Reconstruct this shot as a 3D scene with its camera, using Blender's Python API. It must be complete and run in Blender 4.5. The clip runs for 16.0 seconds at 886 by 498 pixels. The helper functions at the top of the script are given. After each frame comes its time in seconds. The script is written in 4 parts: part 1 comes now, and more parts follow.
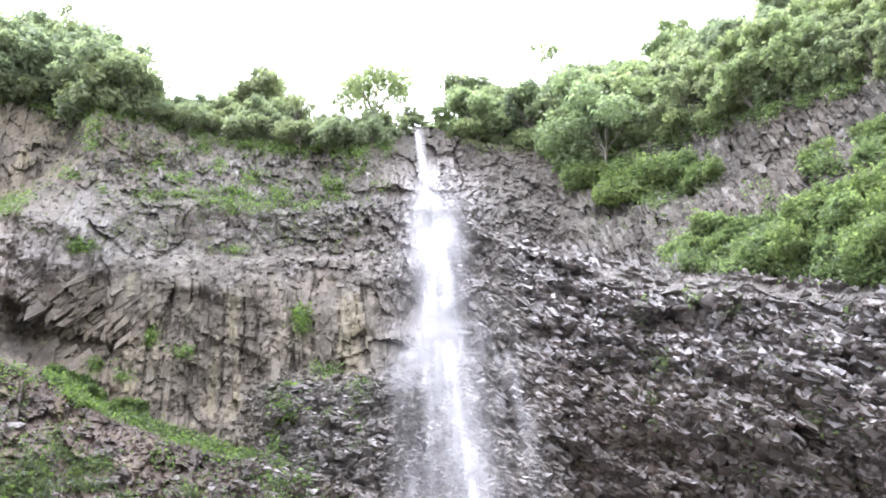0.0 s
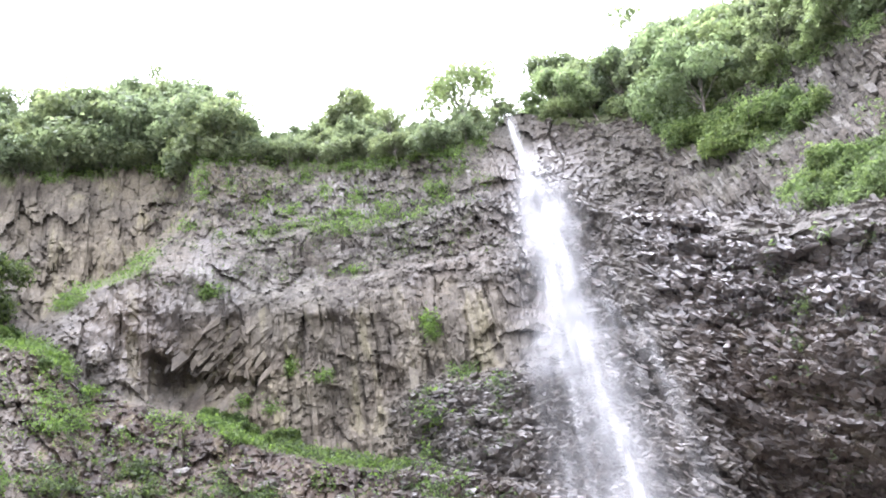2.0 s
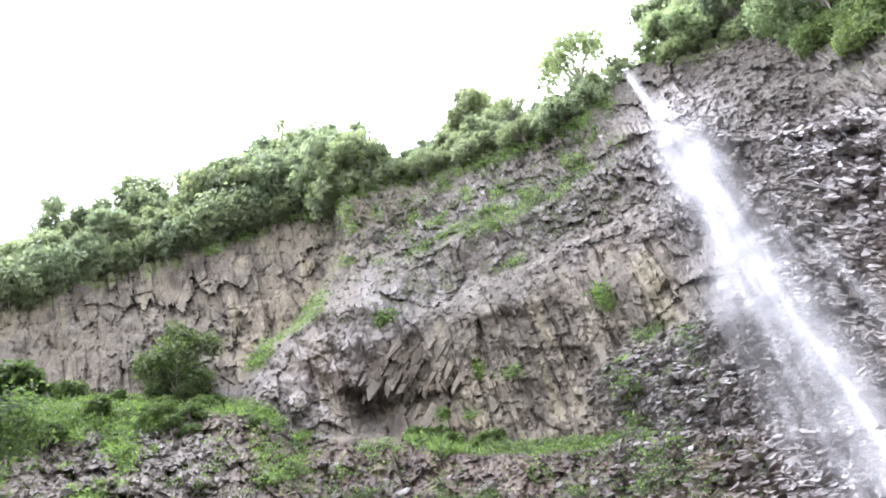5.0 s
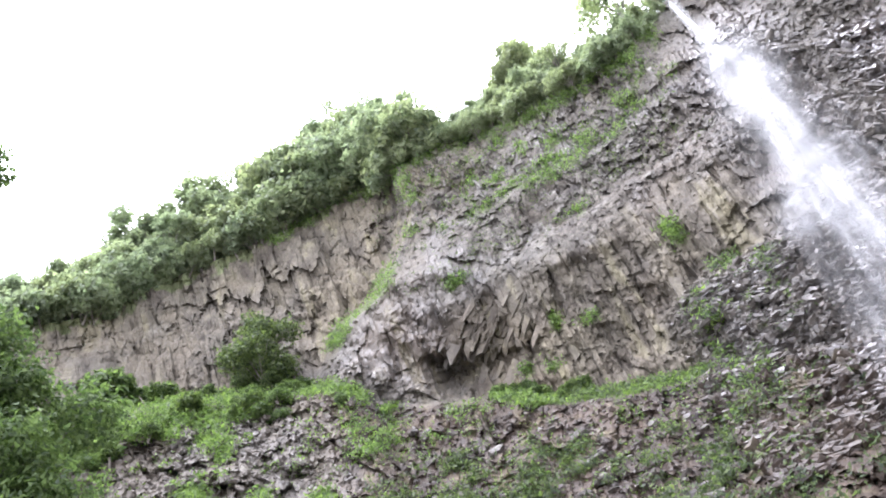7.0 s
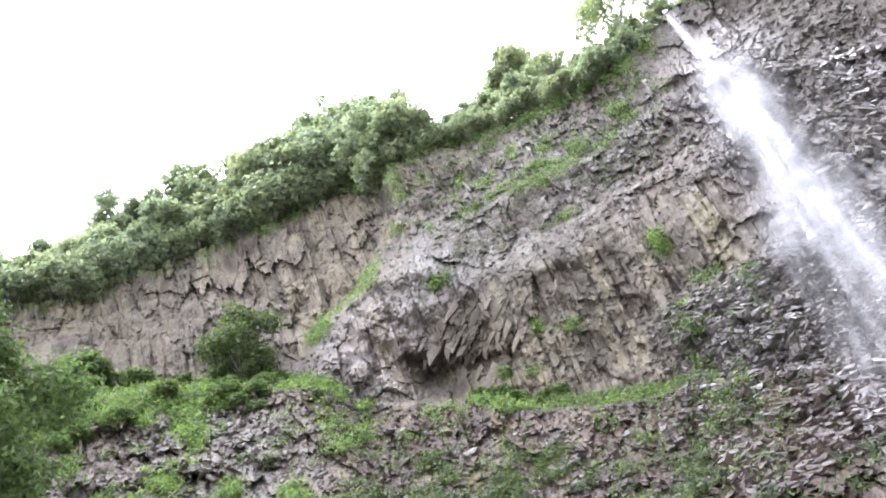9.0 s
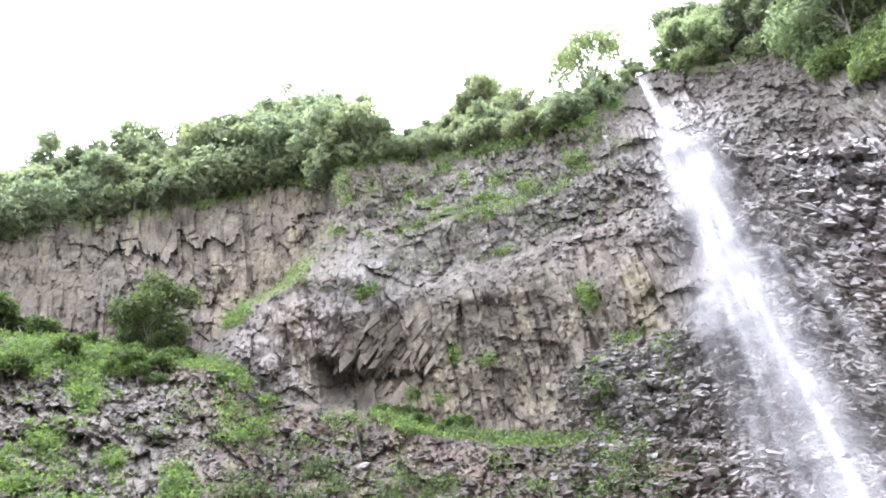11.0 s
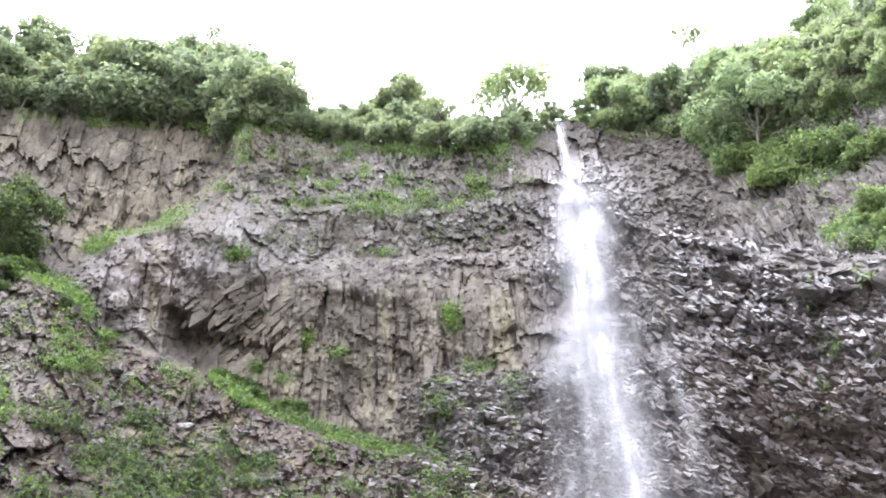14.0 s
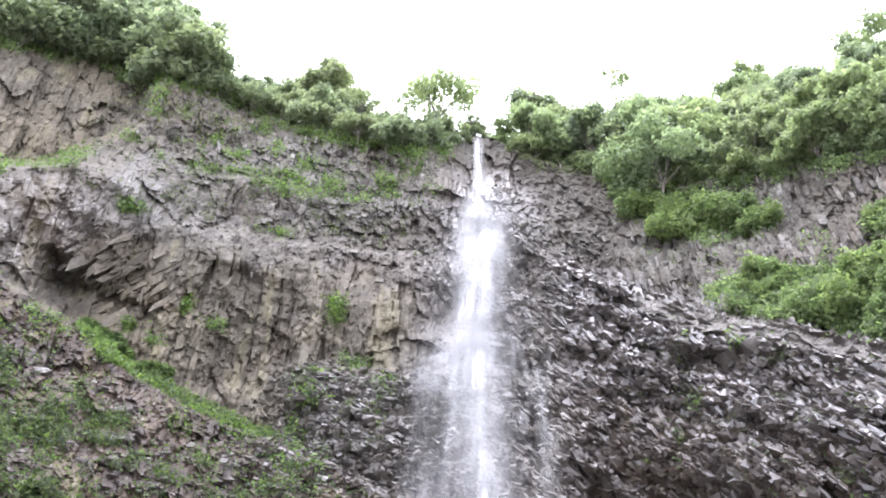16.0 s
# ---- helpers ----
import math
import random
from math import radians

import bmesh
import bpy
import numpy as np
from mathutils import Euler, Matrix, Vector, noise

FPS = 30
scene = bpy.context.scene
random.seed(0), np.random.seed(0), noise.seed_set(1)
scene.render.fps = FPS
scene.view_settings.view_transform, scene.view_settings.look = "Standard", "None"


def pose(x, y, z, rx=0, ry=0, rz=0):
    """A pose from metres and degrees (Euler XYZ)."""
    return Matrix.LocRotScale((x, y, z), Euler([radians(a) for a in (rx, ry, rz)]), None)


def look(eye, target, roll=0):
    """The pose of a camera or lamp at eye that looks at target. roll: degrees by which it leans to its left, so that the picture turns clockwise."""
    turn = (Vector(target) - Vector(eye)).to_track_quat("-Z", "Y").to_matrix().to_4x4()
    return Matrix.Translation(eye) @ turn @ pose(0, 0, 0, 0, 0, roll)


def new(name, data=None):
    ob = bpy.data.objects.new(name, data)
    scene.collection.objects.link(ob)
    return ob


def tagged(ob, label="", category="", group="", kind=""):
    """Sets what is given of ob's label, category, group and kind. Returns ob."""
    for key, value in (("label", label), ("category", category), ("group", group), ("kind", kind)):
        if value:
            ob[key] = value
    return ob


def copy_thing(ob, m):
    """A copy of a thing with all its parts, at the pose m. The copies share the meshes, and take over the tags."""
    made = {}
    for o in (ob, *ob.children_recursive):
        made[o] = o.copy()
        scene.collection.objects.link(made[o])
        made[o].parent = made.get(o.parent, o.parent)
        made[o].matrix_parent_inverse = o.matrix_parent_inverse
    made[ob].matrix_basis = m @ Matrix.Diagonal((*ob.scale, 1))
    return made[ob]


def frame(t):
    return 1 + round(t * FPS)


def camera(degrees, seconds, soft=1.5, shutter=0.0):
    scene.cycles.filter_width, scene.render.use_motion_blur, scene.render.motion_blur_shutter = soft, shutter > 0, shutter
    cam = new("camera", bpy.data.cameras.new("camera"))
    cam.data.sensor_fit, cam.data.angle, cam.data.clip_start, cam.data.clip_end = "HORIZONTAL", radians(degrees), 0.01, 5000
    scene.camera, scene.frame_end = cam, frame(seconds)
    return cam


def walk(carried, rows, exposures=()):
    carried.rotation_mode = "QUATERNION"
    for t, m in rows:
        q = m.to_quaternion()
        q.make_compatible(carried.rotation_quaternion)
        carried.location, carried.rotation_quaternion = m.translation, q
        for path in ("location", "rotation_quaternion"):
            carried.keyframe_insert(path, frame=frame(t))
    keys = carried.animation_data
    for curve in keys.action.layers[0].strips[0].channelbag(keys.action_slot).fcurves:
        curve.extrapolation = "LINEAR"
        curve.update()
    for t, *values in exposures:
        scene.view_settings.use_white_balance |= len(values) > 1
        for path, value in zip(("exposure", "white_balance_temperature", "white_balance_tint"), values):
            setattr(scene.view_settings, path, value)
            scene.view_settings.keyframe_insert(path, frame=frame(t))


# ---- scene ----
cam = camera(50.0, 16.0, soft=1.9)
PATH = [
    (0.0, 0.236, -0.379, 1.809, 123.144, 5.029, 2.853),
    (0.5, 0.186, -0.438, 1.771, 123.321, 6.402, 5.550),
    (1.0, 0.167, -0.394, 1.748, 123.845, 7.667, 8.620),
    (1.5, 0.166, -0.422, 1.739, 124.066, 8.304, 11.141),
    (2.0, 0.127, -0.390, 1.738, 124.284, 9.915, 14.329),
    (2.5, 0.118, -0.451, 1.720, 124.674, 11.489, 17.044),
    (3.0, 0.077, -0.470, 1.745, 124.914, 12.151, 19.309),
    (3.5, 0.005, -0.447, 1.743, 125.310, 13.283, 21.949),
    (4.0, -0.046, -0.490, 1.705, 125.794, 14.845, 24.967),
    (4.5, -0.091, -0.545, 1.677, 126.540, 15.541, 27.930),
    (5.0, -0.115, -0.489, 1.688, 127.541, 16.527, 30.740),
    (7.5, -0.279, 0.198, 1.462, 128.137, 20.101, 39.815),
    (8.0, -0.317, 0.263, 1.450, 128.043, 19.456, 39.205),
    (8.5, -0.332, 0.280, 1.424, 127.836, 19.057, 38.063),
    (11.0, -0.120, 0.415, 1.478, 125.904, 11.148, 26.354),
    (11.5, -0.060, 0.339, 1.525, 125.341, 9.273, 23.386),
    (12.0, -0.078, 0.392, 1.490, 125.017, 7.836, 21.300),
    (12.5, -0.053, 0.373, 1.537, 124.535, 6.212, 18.568),
    (13.0, -0.033, 0.406, 1.558, 124.484, 4.848, 16.117),
    (13.5, -0.071, 0.412, 1.516, 124.424, 3.449, 14.027),
    (14.0, -0.071, 0.408, 1.516, 124.135, 2.474, 11.548),
    (14.5, -0.045, 0.446, 1.541, 123.700, 0.910, 8.941),
    (15.0, 0.118, 0.418, 1.524, 123.693, -1.079, 5.697),
    (15.5, 0.199, 0.480, 1.468, 124.118, -2.144, 3.195),
    (16.0, 0.237, 0.470, 1.444, 124.260, -2.926, 0.803),
]
walk(cam, [(t, pose(x, y, z, rx, ry, rz)) for t, x, y, z, rx, ry, rz in PATH],
     exposures=[(0.0, 2.22, 5780, 18), (4.5, 2.27, 5780, 18), (8.0, 2.25, 5780, 18), (12.0, 2.31, 5780, 18), (13.5, 2.29, 5780, 18), (14.5, 2.08, 5780, 18), (16.0, 2.10, 5780, 18)])

# ---------------------------------------------------------------- light
world = bpy.data.worlds.new("overcast_sky")
scene.world = world
world.use_nodes = True
wn, wl = world.node_tree.nodes, world.node_tree.links
wn.clear()
sky = wn.new("ShaderNodeTexSky")
sky.sky_type = "NISHITA"
sky.sun_disc = False
sky.sun_elevation = radians(76)
sky.sun_rotation = radians(205)
sky.dust_density = 4.0
dim = wn.new("ShaderNodeMixRGB")
dim.blend_type = "MULTIPLY"
dim.inputs[0].default_value = 1.0
dim.inputs[2].default_value = (0.12, 0.12, 0.12, 1)
cloud = wn.new("ShaderNodeMixRGB")
cloud.inputs[0].default_value = 0.86
cloud.inputs[2].default_value = (1.78, 1.76, 1.74, 1)
back = wn.new("ShaderNodeBackground")
back.inputs[1].default_value = 1.0
wout = wn.new("ShaderNodeOutputWorld")
wl.new(sky.outputs[0], dim.inputs[1])
wl.new(dim.outputs[0], cloud.inputs[1])
wl.new(cloud.outputs[0], back.inputs[0])
wl.new(back.outputs[0], wout.inputs[0])

sun = new("sun", bpy.data.lights.new("sun", "SUN"))
sun.data.energy = 1.6
sun.data.angle = radians(35)
sun.data.color = (1.0, 0.98, 0.96)
sun.matrix_world = look((-12, -6, 110), (0, 20, 0))


# ---------------------------------------------------------------- node helpers
def material(name):
    m = bpy.data.materials.new(name)
    m.use_nodes = True
    m.node_tree.nodes.clear()
    out = m.node_tree.nodes.new("ShaderNodeOutputMaterial")
    return m, m.node_tree.nodes, m.node_tree.links, out


def attr(n, name):
    a = n.new("ShaderNodeAttribute")
    a.attribute_name = name
    return a.outputs["Fac"]


def mixc(n, l, fac, a, b, mode="MIX"):
    m = n.new("ShaderNodeMixRGB")
    m.blend_type = mode
    for sock, v in zip(m.inputs, (fac, a, b)):
        if isinstance(v, (int, float)):
            sock.default_value = v
        elif isinstance(v, tuple):
            sock.default_value = (*v, 1) if len(v) == 3 else v
        else:
            l.new(v, sock)
    return m.outputs[0]


def calc(n, l, op, a, b=0.0, clamp=False):
    m = n.new("ShaderNodeMath")
    m.operation = op
    m.use_clamp = clamp
    for sock, v in zip(m.inputs, (a, b)):
        if isinstance(v, (int, float)):
            sock.default_value = v
        else:
            l.new(v, sock)
    return m.outputs[0]


def ramp(n, l, v, lo, hi):
    r = n.new("ShaderNodeMapRange")
    l.new(v, r.inputs[0])
    r.inputs[1].default_value, r.inputs[2].default_value = lo, hi
    return r.outputs[0]


def grain(n, l, scale, detail=4.0, stretch=(1, 1, 1), source="Object", rough=0.55):
    co = n.new("ShaderNodeTexCoord")
    mp = n.new("ShaderNodeMapping")
    mp.inputs["Scale"].default_value = stretch
    tx = n.new("ShaderNodeTexNoise")
    tx.inputs["Scale"].default_value = scale
    tx.inputs["Detail"].default_value = detail
    tx.inputs["Roughness"].default_value = rough
    l.new(co.outputs[source], mp.inputs[0])
    l.new(mp.outputs[0], tx.inputs[0])
    return tx.outputs[0]


def shards(n, l, scale, stretch, seed):
    """Broken pieces inside the stone: a random value for each and its border."""
    co = n.new("ShaderNodeTexCoord")
    mp = n.new("ShaderNodeMapping")
    mp.inputs["Scale"].default_value = stretch
    mp.inputs["Location"].default_value = (seed, seed * 0.7, seed * 0.3)
    mp.inputs["Rotation"].default_value = (0.1, 0.35, 0.0)
    vo = n.new("ShaderNodeTexVoronoi")
    vo.inputs["Scale"].default_value = scale
    l.new(co.outputs["Object"], mp.inputs[0])
    l.new(mp.outputs[0], vo.inputs[0])
    sp = n.new("ShaderNodeSeparateColor")
    l.new(vo.outputs["Color"], sp.inputs[0])
    return sp.outputs[0], vo.outputs["Distance"]


def rock_material(name, masks):
    """Weathered basalt. With masks it reads the cliff's own moss mask and its wet and tan masks, which also hold
    painted shade; loose blocks take fixed values.
    """
    m, n, l, out = material(name)
    big = grain(n, l, 0.16, 5)
    mid = grain(n, l, 0.9, 6)
    fine = grain(n, l, 7.0, 8, rough=0.7)
    streak = grain(n, l, 0.8, 5, (1, 1, 0.12))
    chip, chip_d = shards(n, l, 1.9, (1, 1, 1.5), 3.0)
    nick, nick_d = shards(n, l, 4.6, (1, 1, 1.4), 9.0)
    if masks:
        wet, tan, moss, rnd = (attr(n, k) for k in ("wet", "tan", "moss", "piece"))
    else:
        info = n.new("ShaderNodeObjectInfo")
        rnd = info.outputs["Random"]
        wet = calc(n, l, "MULTIPLY", info.outputs["Alpha"], 1.0)
        tan = calc(n, l, "MULTIPLY", wet, 0.0)
        moss = calc(n, l, "ADD", tan, 0.25)
    col = mixc(n, l, ramp(n, l, mid, 0.35, 0.68), (0.043, 0.039, 0.033), (0.082, 0.076, 0.063))
    col = mixc(n, l, ramp(n, l, big, 0.42, 0.66), col, (0.067, 0.058, 0.048))
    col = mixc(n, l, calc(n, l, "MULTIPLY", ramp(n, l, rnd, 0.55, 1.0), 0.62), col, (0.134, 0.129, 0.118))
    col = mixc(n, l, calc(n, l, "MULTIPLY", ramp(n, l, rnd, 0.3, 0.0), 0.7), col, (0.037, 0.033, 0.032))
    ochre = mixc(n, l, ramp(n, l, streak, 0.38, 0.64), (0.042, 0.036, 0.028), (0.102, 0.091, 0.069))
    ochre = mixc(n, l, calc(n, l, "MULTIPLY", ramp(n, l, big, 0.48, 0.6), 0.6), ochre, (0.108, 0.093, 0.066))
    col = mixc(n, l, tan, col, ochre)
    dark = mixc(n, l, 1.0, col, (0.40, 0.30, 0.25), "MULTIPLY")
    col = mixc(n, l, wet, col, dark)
    calm = calc(n, l, "SUBTRACT", 1.0, calc(n, l, "MULTIPLY", tan, 0.65))
    tone = mixc(n, l, chip, (0.78, 0.78, 0.79), (1.25, 1.25, 1.25))
    col = mixc(n, l, calc(n, l, "MULTIPLY", calm, 0.75), col, tone, "MULTIPLY")
    tone = mixc(n, l, nick, (0.76, 0.755, 0.75), (1.3, 1.3, 1.3))
    col = mixc(n, l, calc(n, l, "MULTIPLY", calm, 0.75), col, tone, "MULTIPLY")
    flake, flake_d = shards(n, l, 8.5, (1, 1, 0.5), 5.0)
    tone = mixc(n, l, flake, (0.77, 0.765, 0.76), (1.28, 1.28, 1.28))
    col = mixc(n, l, 0.75, col, tone, "MULTIPLY")
    lichen = calc(n, l, "MULTIPLY", ramp(n, l, streak, 0.56, 0.66), calc(n, l, "MULTIPLY", tan, 0.25))
    col = mixc(n, l, lichen, col, (0.14, 0.13, 0.055))
    speck = mixc(n, l, ramp(n, l, fine, 0.25, 0.8), (0.7, 0.7, 0.7), (1.3, 1.3, 1.3))
    col = mixc(n, l, 0.85, col, speck, "MULTIPLY")
    grit = grain(n, l, 19.0, 4, (1, 1, 0.7), rough=0.7)
    col = mixc(n, l, 0.8, col, mixc(n, l, ramp(n, l, grit, 0.3, 0.7), (0.76, 0.755, 0.75), (1.28, 1.28, 1.28)), "MULTIPLY")
    patch = calc(n, l, "ADD", moss, calc(n, l, "MULTIPLY", calc(n, l, "SUBTRACT", mid, 0.5), 1.3))
    patch = ramp(n, l, patch, 0.42, 0.62)
    green_c = mixc(n, l, ramp(n, l, fine, 0.3, 0.7), (0.026, 0.037, 0.014), (0.085, 0.105, 0.036))
    col = mixc(n, l, calc(n, l, "MULTIPLY", patch, 0.7), col, green_c)
    bs = n.new("ShaderNodeBsdfPrincipled")
    l.new(col, bs.inputs["Base Color"])
    damp = calc(n, l, "MULTIPLY", wet, calc(n, l, "SUBTRACT", 1.0, calc(n, l, "MAXIMUM", patch, calc(n, l, "MULTIPLY", tan, 0.85))))
    rough = calc(n, l, "SUBTRACT", 0.85, calc(n, l, "MULTIPLY", damp, 0.5))
    rough = calc(n, l, "ADD", rough, calc(n, l, "MULTIPLY", calc(n, l, "SUBTRACT", fine, 0.5), 0.3), True)
    l.new(rough, bs.inputs["Roughness"])
    l.new(calc(n, l, "ADD", calc(n, l, "MULTIPLY", damp, 0.6), 0.14), bs.inputs["Specular IOR Level"])
    bs.inputs["Coat Roughness"].default_value = 0.14
    l.new(calc(n, l, "MULTIPLY", damp, 0.8), bs.inputs["Coat Weight"])
    bp = n.new("ShaderNodeBump")
    bp.inputs["Strength"].default_value = 0.5
    bp.inputs["Distance"].default_value = 0.13
    hgt = calc(n, l, "ADD", calc(n, l, "MULTIPLY", chip, 0.8), calc(n, l, "MULTIPLY", nick, 0.55))
    hgt = calc(n, l, "SUBTRACT", hgt, calc(n, l, "MULTIPLY", chip_d, 1.1))
    hgt = calc(n, l, "MULTIPLY", hgt, calm)
    hgt = calc(n, l, "ADD", hgt, calc(n, l, "MULTIPLY", flake, 0.32))
    hgt = calc(n, l, "ADD", hgt, calc(n, l, "MULTIPLY", fine, 0.6))
    hgt = calc(n, l, "ADD", hgt, calc(n, l, "MULTIPLY", grit, 0.25))
    l.new(hgt, bp.inputs["Height"])
    l.new(bp.outputs[0], bs.inputs["Normal"])
    l.new(bp.outputs[0], bs.inputs["Coat Normal"])
    l.new(bs.outputs[0], out.inputs[0])
    return m


def leaf_material(name, dark, light, shine=0.35):
    m, n, l, out = material(name)
    geo = n.new("ShaderNodeNewGeometry")
    info = n.new("ShaderNodeObjectInfo")
    col = mixc(n, l, geo.outputs["Random Per Island"], dark, light)
    warm = mixc(n, l, 1.0, col, (1.1, 1.03, 0.82), "MULTIPLY")
    col = mixc(n, l, calc(n, l, "MULTIPLY", info.outputs["Random"], 0.8), col, warm)
    patch = mixc(n, l, ramp(n, l, grain(n, l, 0.8, 3), 0.35, 0.7), (0.82, 0.85, 0.82), (1.18, 1.16, 1.12))
    col = mixc(n, l, 1.0, col, patch, "MULTIPLY")
    bs = n.new("ShaderNodeBsdfPrincipled")
    l.new(col, bs.inputs["Base Color"])
    bs.inputs["Roughness"].default_value = 0.55
    bs.inputs["Specular IOR Level"].default_value = shine
    tr = n.new("ShaderNodeBsdfTranslucent")
    l.new(mixc(n, l, 1.0, col, (1.5, 1.56, 1.25), "MULTIPLY"), tr.inputs[0])
    mx = n.new("ShaderNodeMixShader")
    mx.inputs[0].default_value = 0.6
    l.new(bs.outputs[0], mx.inputs[1])
    l.new(tr.outputs[0], mx.inputs[2])
    l.new(mx.outputs[0], out.inputs[0])
    return m


def bark_material():
    m, n, l, out = material("bark")
    bs = n.new("ShaderNodeBsdfPrincipled")
    g = grain(n, l, 5.0, 6, (1, 1, 0.25))
    l.new(mixc(n, l, ramp(n, l, g, 0.3, 0.7), (0.05, 0.042, 0.034), (0.18, 0.16, 0.135)), bs.inputs["Base Color"])
    bs.inputs["Roughness"].default_value = 0.9
    bp = n.new("ShaderNodeBump")
    bp.inputs["Distance"].default_value = 0.03
    l.new(g, bp.inputs["Height"])
    l.new(bp.outputs[0], bs.inputs["Normal"])
    l.new(bs.outputs[0], out.inputs[0])
    return m


def soil_material(name, a, b, scale):
    m, n, l, out = material(name)
    bs = n.new("ShaderNodeBsdfPrincipled")
    g = mixc(n, l, 0.5, grain(n, l, scale, 6), grain(n, l, scale * 9, 6))
    l.new(mixc(n, l, ramp(n, l, g, 0.35, 0.65), a, b), bs.inputs["Base Color"])
    bs.inputs["Roughness"].default_value = 0.95
    bp = n.new("ShaderNodeBump")
    bp.inputs["Distance"].default_value = 0.3
    l.new(g, bp.inputs["Height"])
    l.new(bp.outputs[0], bs.inputs["Normal"])
    l.new(bs.outputs[0], out.inputs[0])
    return m


def water_material(name, streaks, cover, solid, fine=5):
    """Falling white water: thin aerated sheets, torn into strands along the flow. UV: across and down in metres."""
    m, n, l, out = material(name)
    uv = n.new("ShaderNodeUVMap")
    layers = []
    for sx, sy, det in ((streaks, 0.09, fine), (streaks * 0.35, 0.30, fine - 1)):
        mp = n.new("ShaderNodeMapping")
        mp.inputs["Scale"].default_value = (sx, sy, 1)
        l.new(uv.outputs[0], mp.inputs[0])
        tx = n.new("ShaderNodeTexNoise")
        tx.inputs["Scale"].default_value = 1.0
        tx.inputs["Detail"].default_value = det
        tx.inputs["Distortion"].default_value = 0.8
        l.new(mp.outputs[0], tx.inputs[0])
        layers.append(tx.outputs[0])
    edge = calc(n, l, "POWER", attr(n, "edge"), 2.0)
    strand = ramp(n, l, layers[0], 0.35, 0.72)
    body = calc(n, l, "ADD", calc(n, l, "MULTIPLY", strand, 1.0 - solid), solid)
    body = calc(n, l, "MULTIPLY", body, calc(n, l, "ADD", calc(n, l, "MULTIPLY", ramp(n, l, layers[1], 0.3, 0.65), 0.6), 0.4))
    a = calc(n, l, "MULTIPLY", calc(n, l, "MULTIPLY", body, edge), cover)
    a = calc(n, l, "MINIMUM", calc(n, l, "MULTIPLY", a, attr(n, "flow")), 0.88)
    df = n.new("ShaderNodeBsdfDiffuse")
    df.inputs[0].default_value = (0.60, 0.60, 0.60, 1)
    tl = n.new("ShaderNodeBsdfTranslucent")
    tl.inputs[0].default_value = (0.60, 0.60, 0.60, 1)
    ms = n.new("ShaderNodeMixShader")
    ms.inputs[0].default_value = 0.4
    l.new(df.outputs[0], ms.inputs[1])
    l.new(tl.outputs[0], ms.inputs[2])
    tp = n.new("ShaderNodeBsdfTransparent")
    mx = n.new("ShaderNodeMixShader")
    l.new(a, mx.inputs[0])
    l.new(tp.outputs[0], mx.inputs[1])
    l.new(ms.outputs[0], mx.inputs[2])
    l.new(mx.outputs[0], out.inputs[0])
    return m


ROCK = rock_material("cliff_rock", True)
BLOCK = rock_material("block_rock", False)
# rim and slope leaves: green made paler and greyer, haze put into the colour
LEAF_RIM = leaf_material("rim_leaves", (0.112, 0.138, 0.092), (0.178, 0.212, 0.140))
LEAF_BRIGHT = leaf_material("slope_leaves", (0.122, 0.156, 0.092), (0.196, 0.240, 0.143))
UNDERGROWTH = leaf_material("undergrowth_leaves", (0.016, 0.026, 0.012), (0.078, 0.108, 0.038))
GRASS = leaf_material("ledge_grass_blades", (0.040, 0.070, 0.02), (0.115, 0.176, 0.048))
LEAF_BANK = leaf_material("bank_leaves", (0.064, 0.094, 0.042), (0.168, 0.222, 0.096))
LEAF_NEAR = leaf_material("near_leaves", (0.024, 0.042, 0.014), (0.088, 0.128, 0.04))
BARK = bark_material()
SOIL = soil_material("forest_soil", (0.05, 0.058, 0.032), (0.12, 0.11, 0.075), 0.3)
# floor out of view, made pale so it bounces light up under overhangs
BOUNCE_GRAVEL = soil_material("bounce_gravel", (0.24, 0.232, 0.22), (0.44, 0.425, 0.40), 0.5)


# ---------------------------------------------------------------- mesh helpers
def mesh_of(name, verts, faces, mat):
    me = bpy.data.meshes.new(name)
    verts = np.asarray(verts, dtype=np.float32)
    faces = np.asarray(faces, dtype=np.int32)
    k = faces.shape[1]
    me.vertices.add(len(verts))
    me.vertices.foreach_set("co", verts.ravel())
    me.loops.add(faces.size)
    me.loops.foreach_set("vertex_index", faces.ravel())
    me.polygons.add(len(faces))
    me.polygons.foreach_set("loop_start", np.arange(0, faces.size, k, dtype=np.int32))
    me.polygons.foreach_set("loop_total", np.full(len(faces), k, dtype=np.int32))
    me.update(calc_edges=True)
    me.shade_flat()
    me.materials.append(mat)
    return me


def float_mask(me, name, values):
    a = me.attributes.new(name, "FLOAT", "POINT")
    a.data.foreach_set("value", np.asarray(values, dtype=np.float32).ravel())


def part(name, me, parent, label=""):
    ob = new(name, me)
    ob.parent = parent
    return tagged(ob, label)


def hash01(i, j, k):
    h = np.sin(i * 127.1 + j * 311.7 + k * 74.7) * 43758.5453
    return h - np.floor(h)


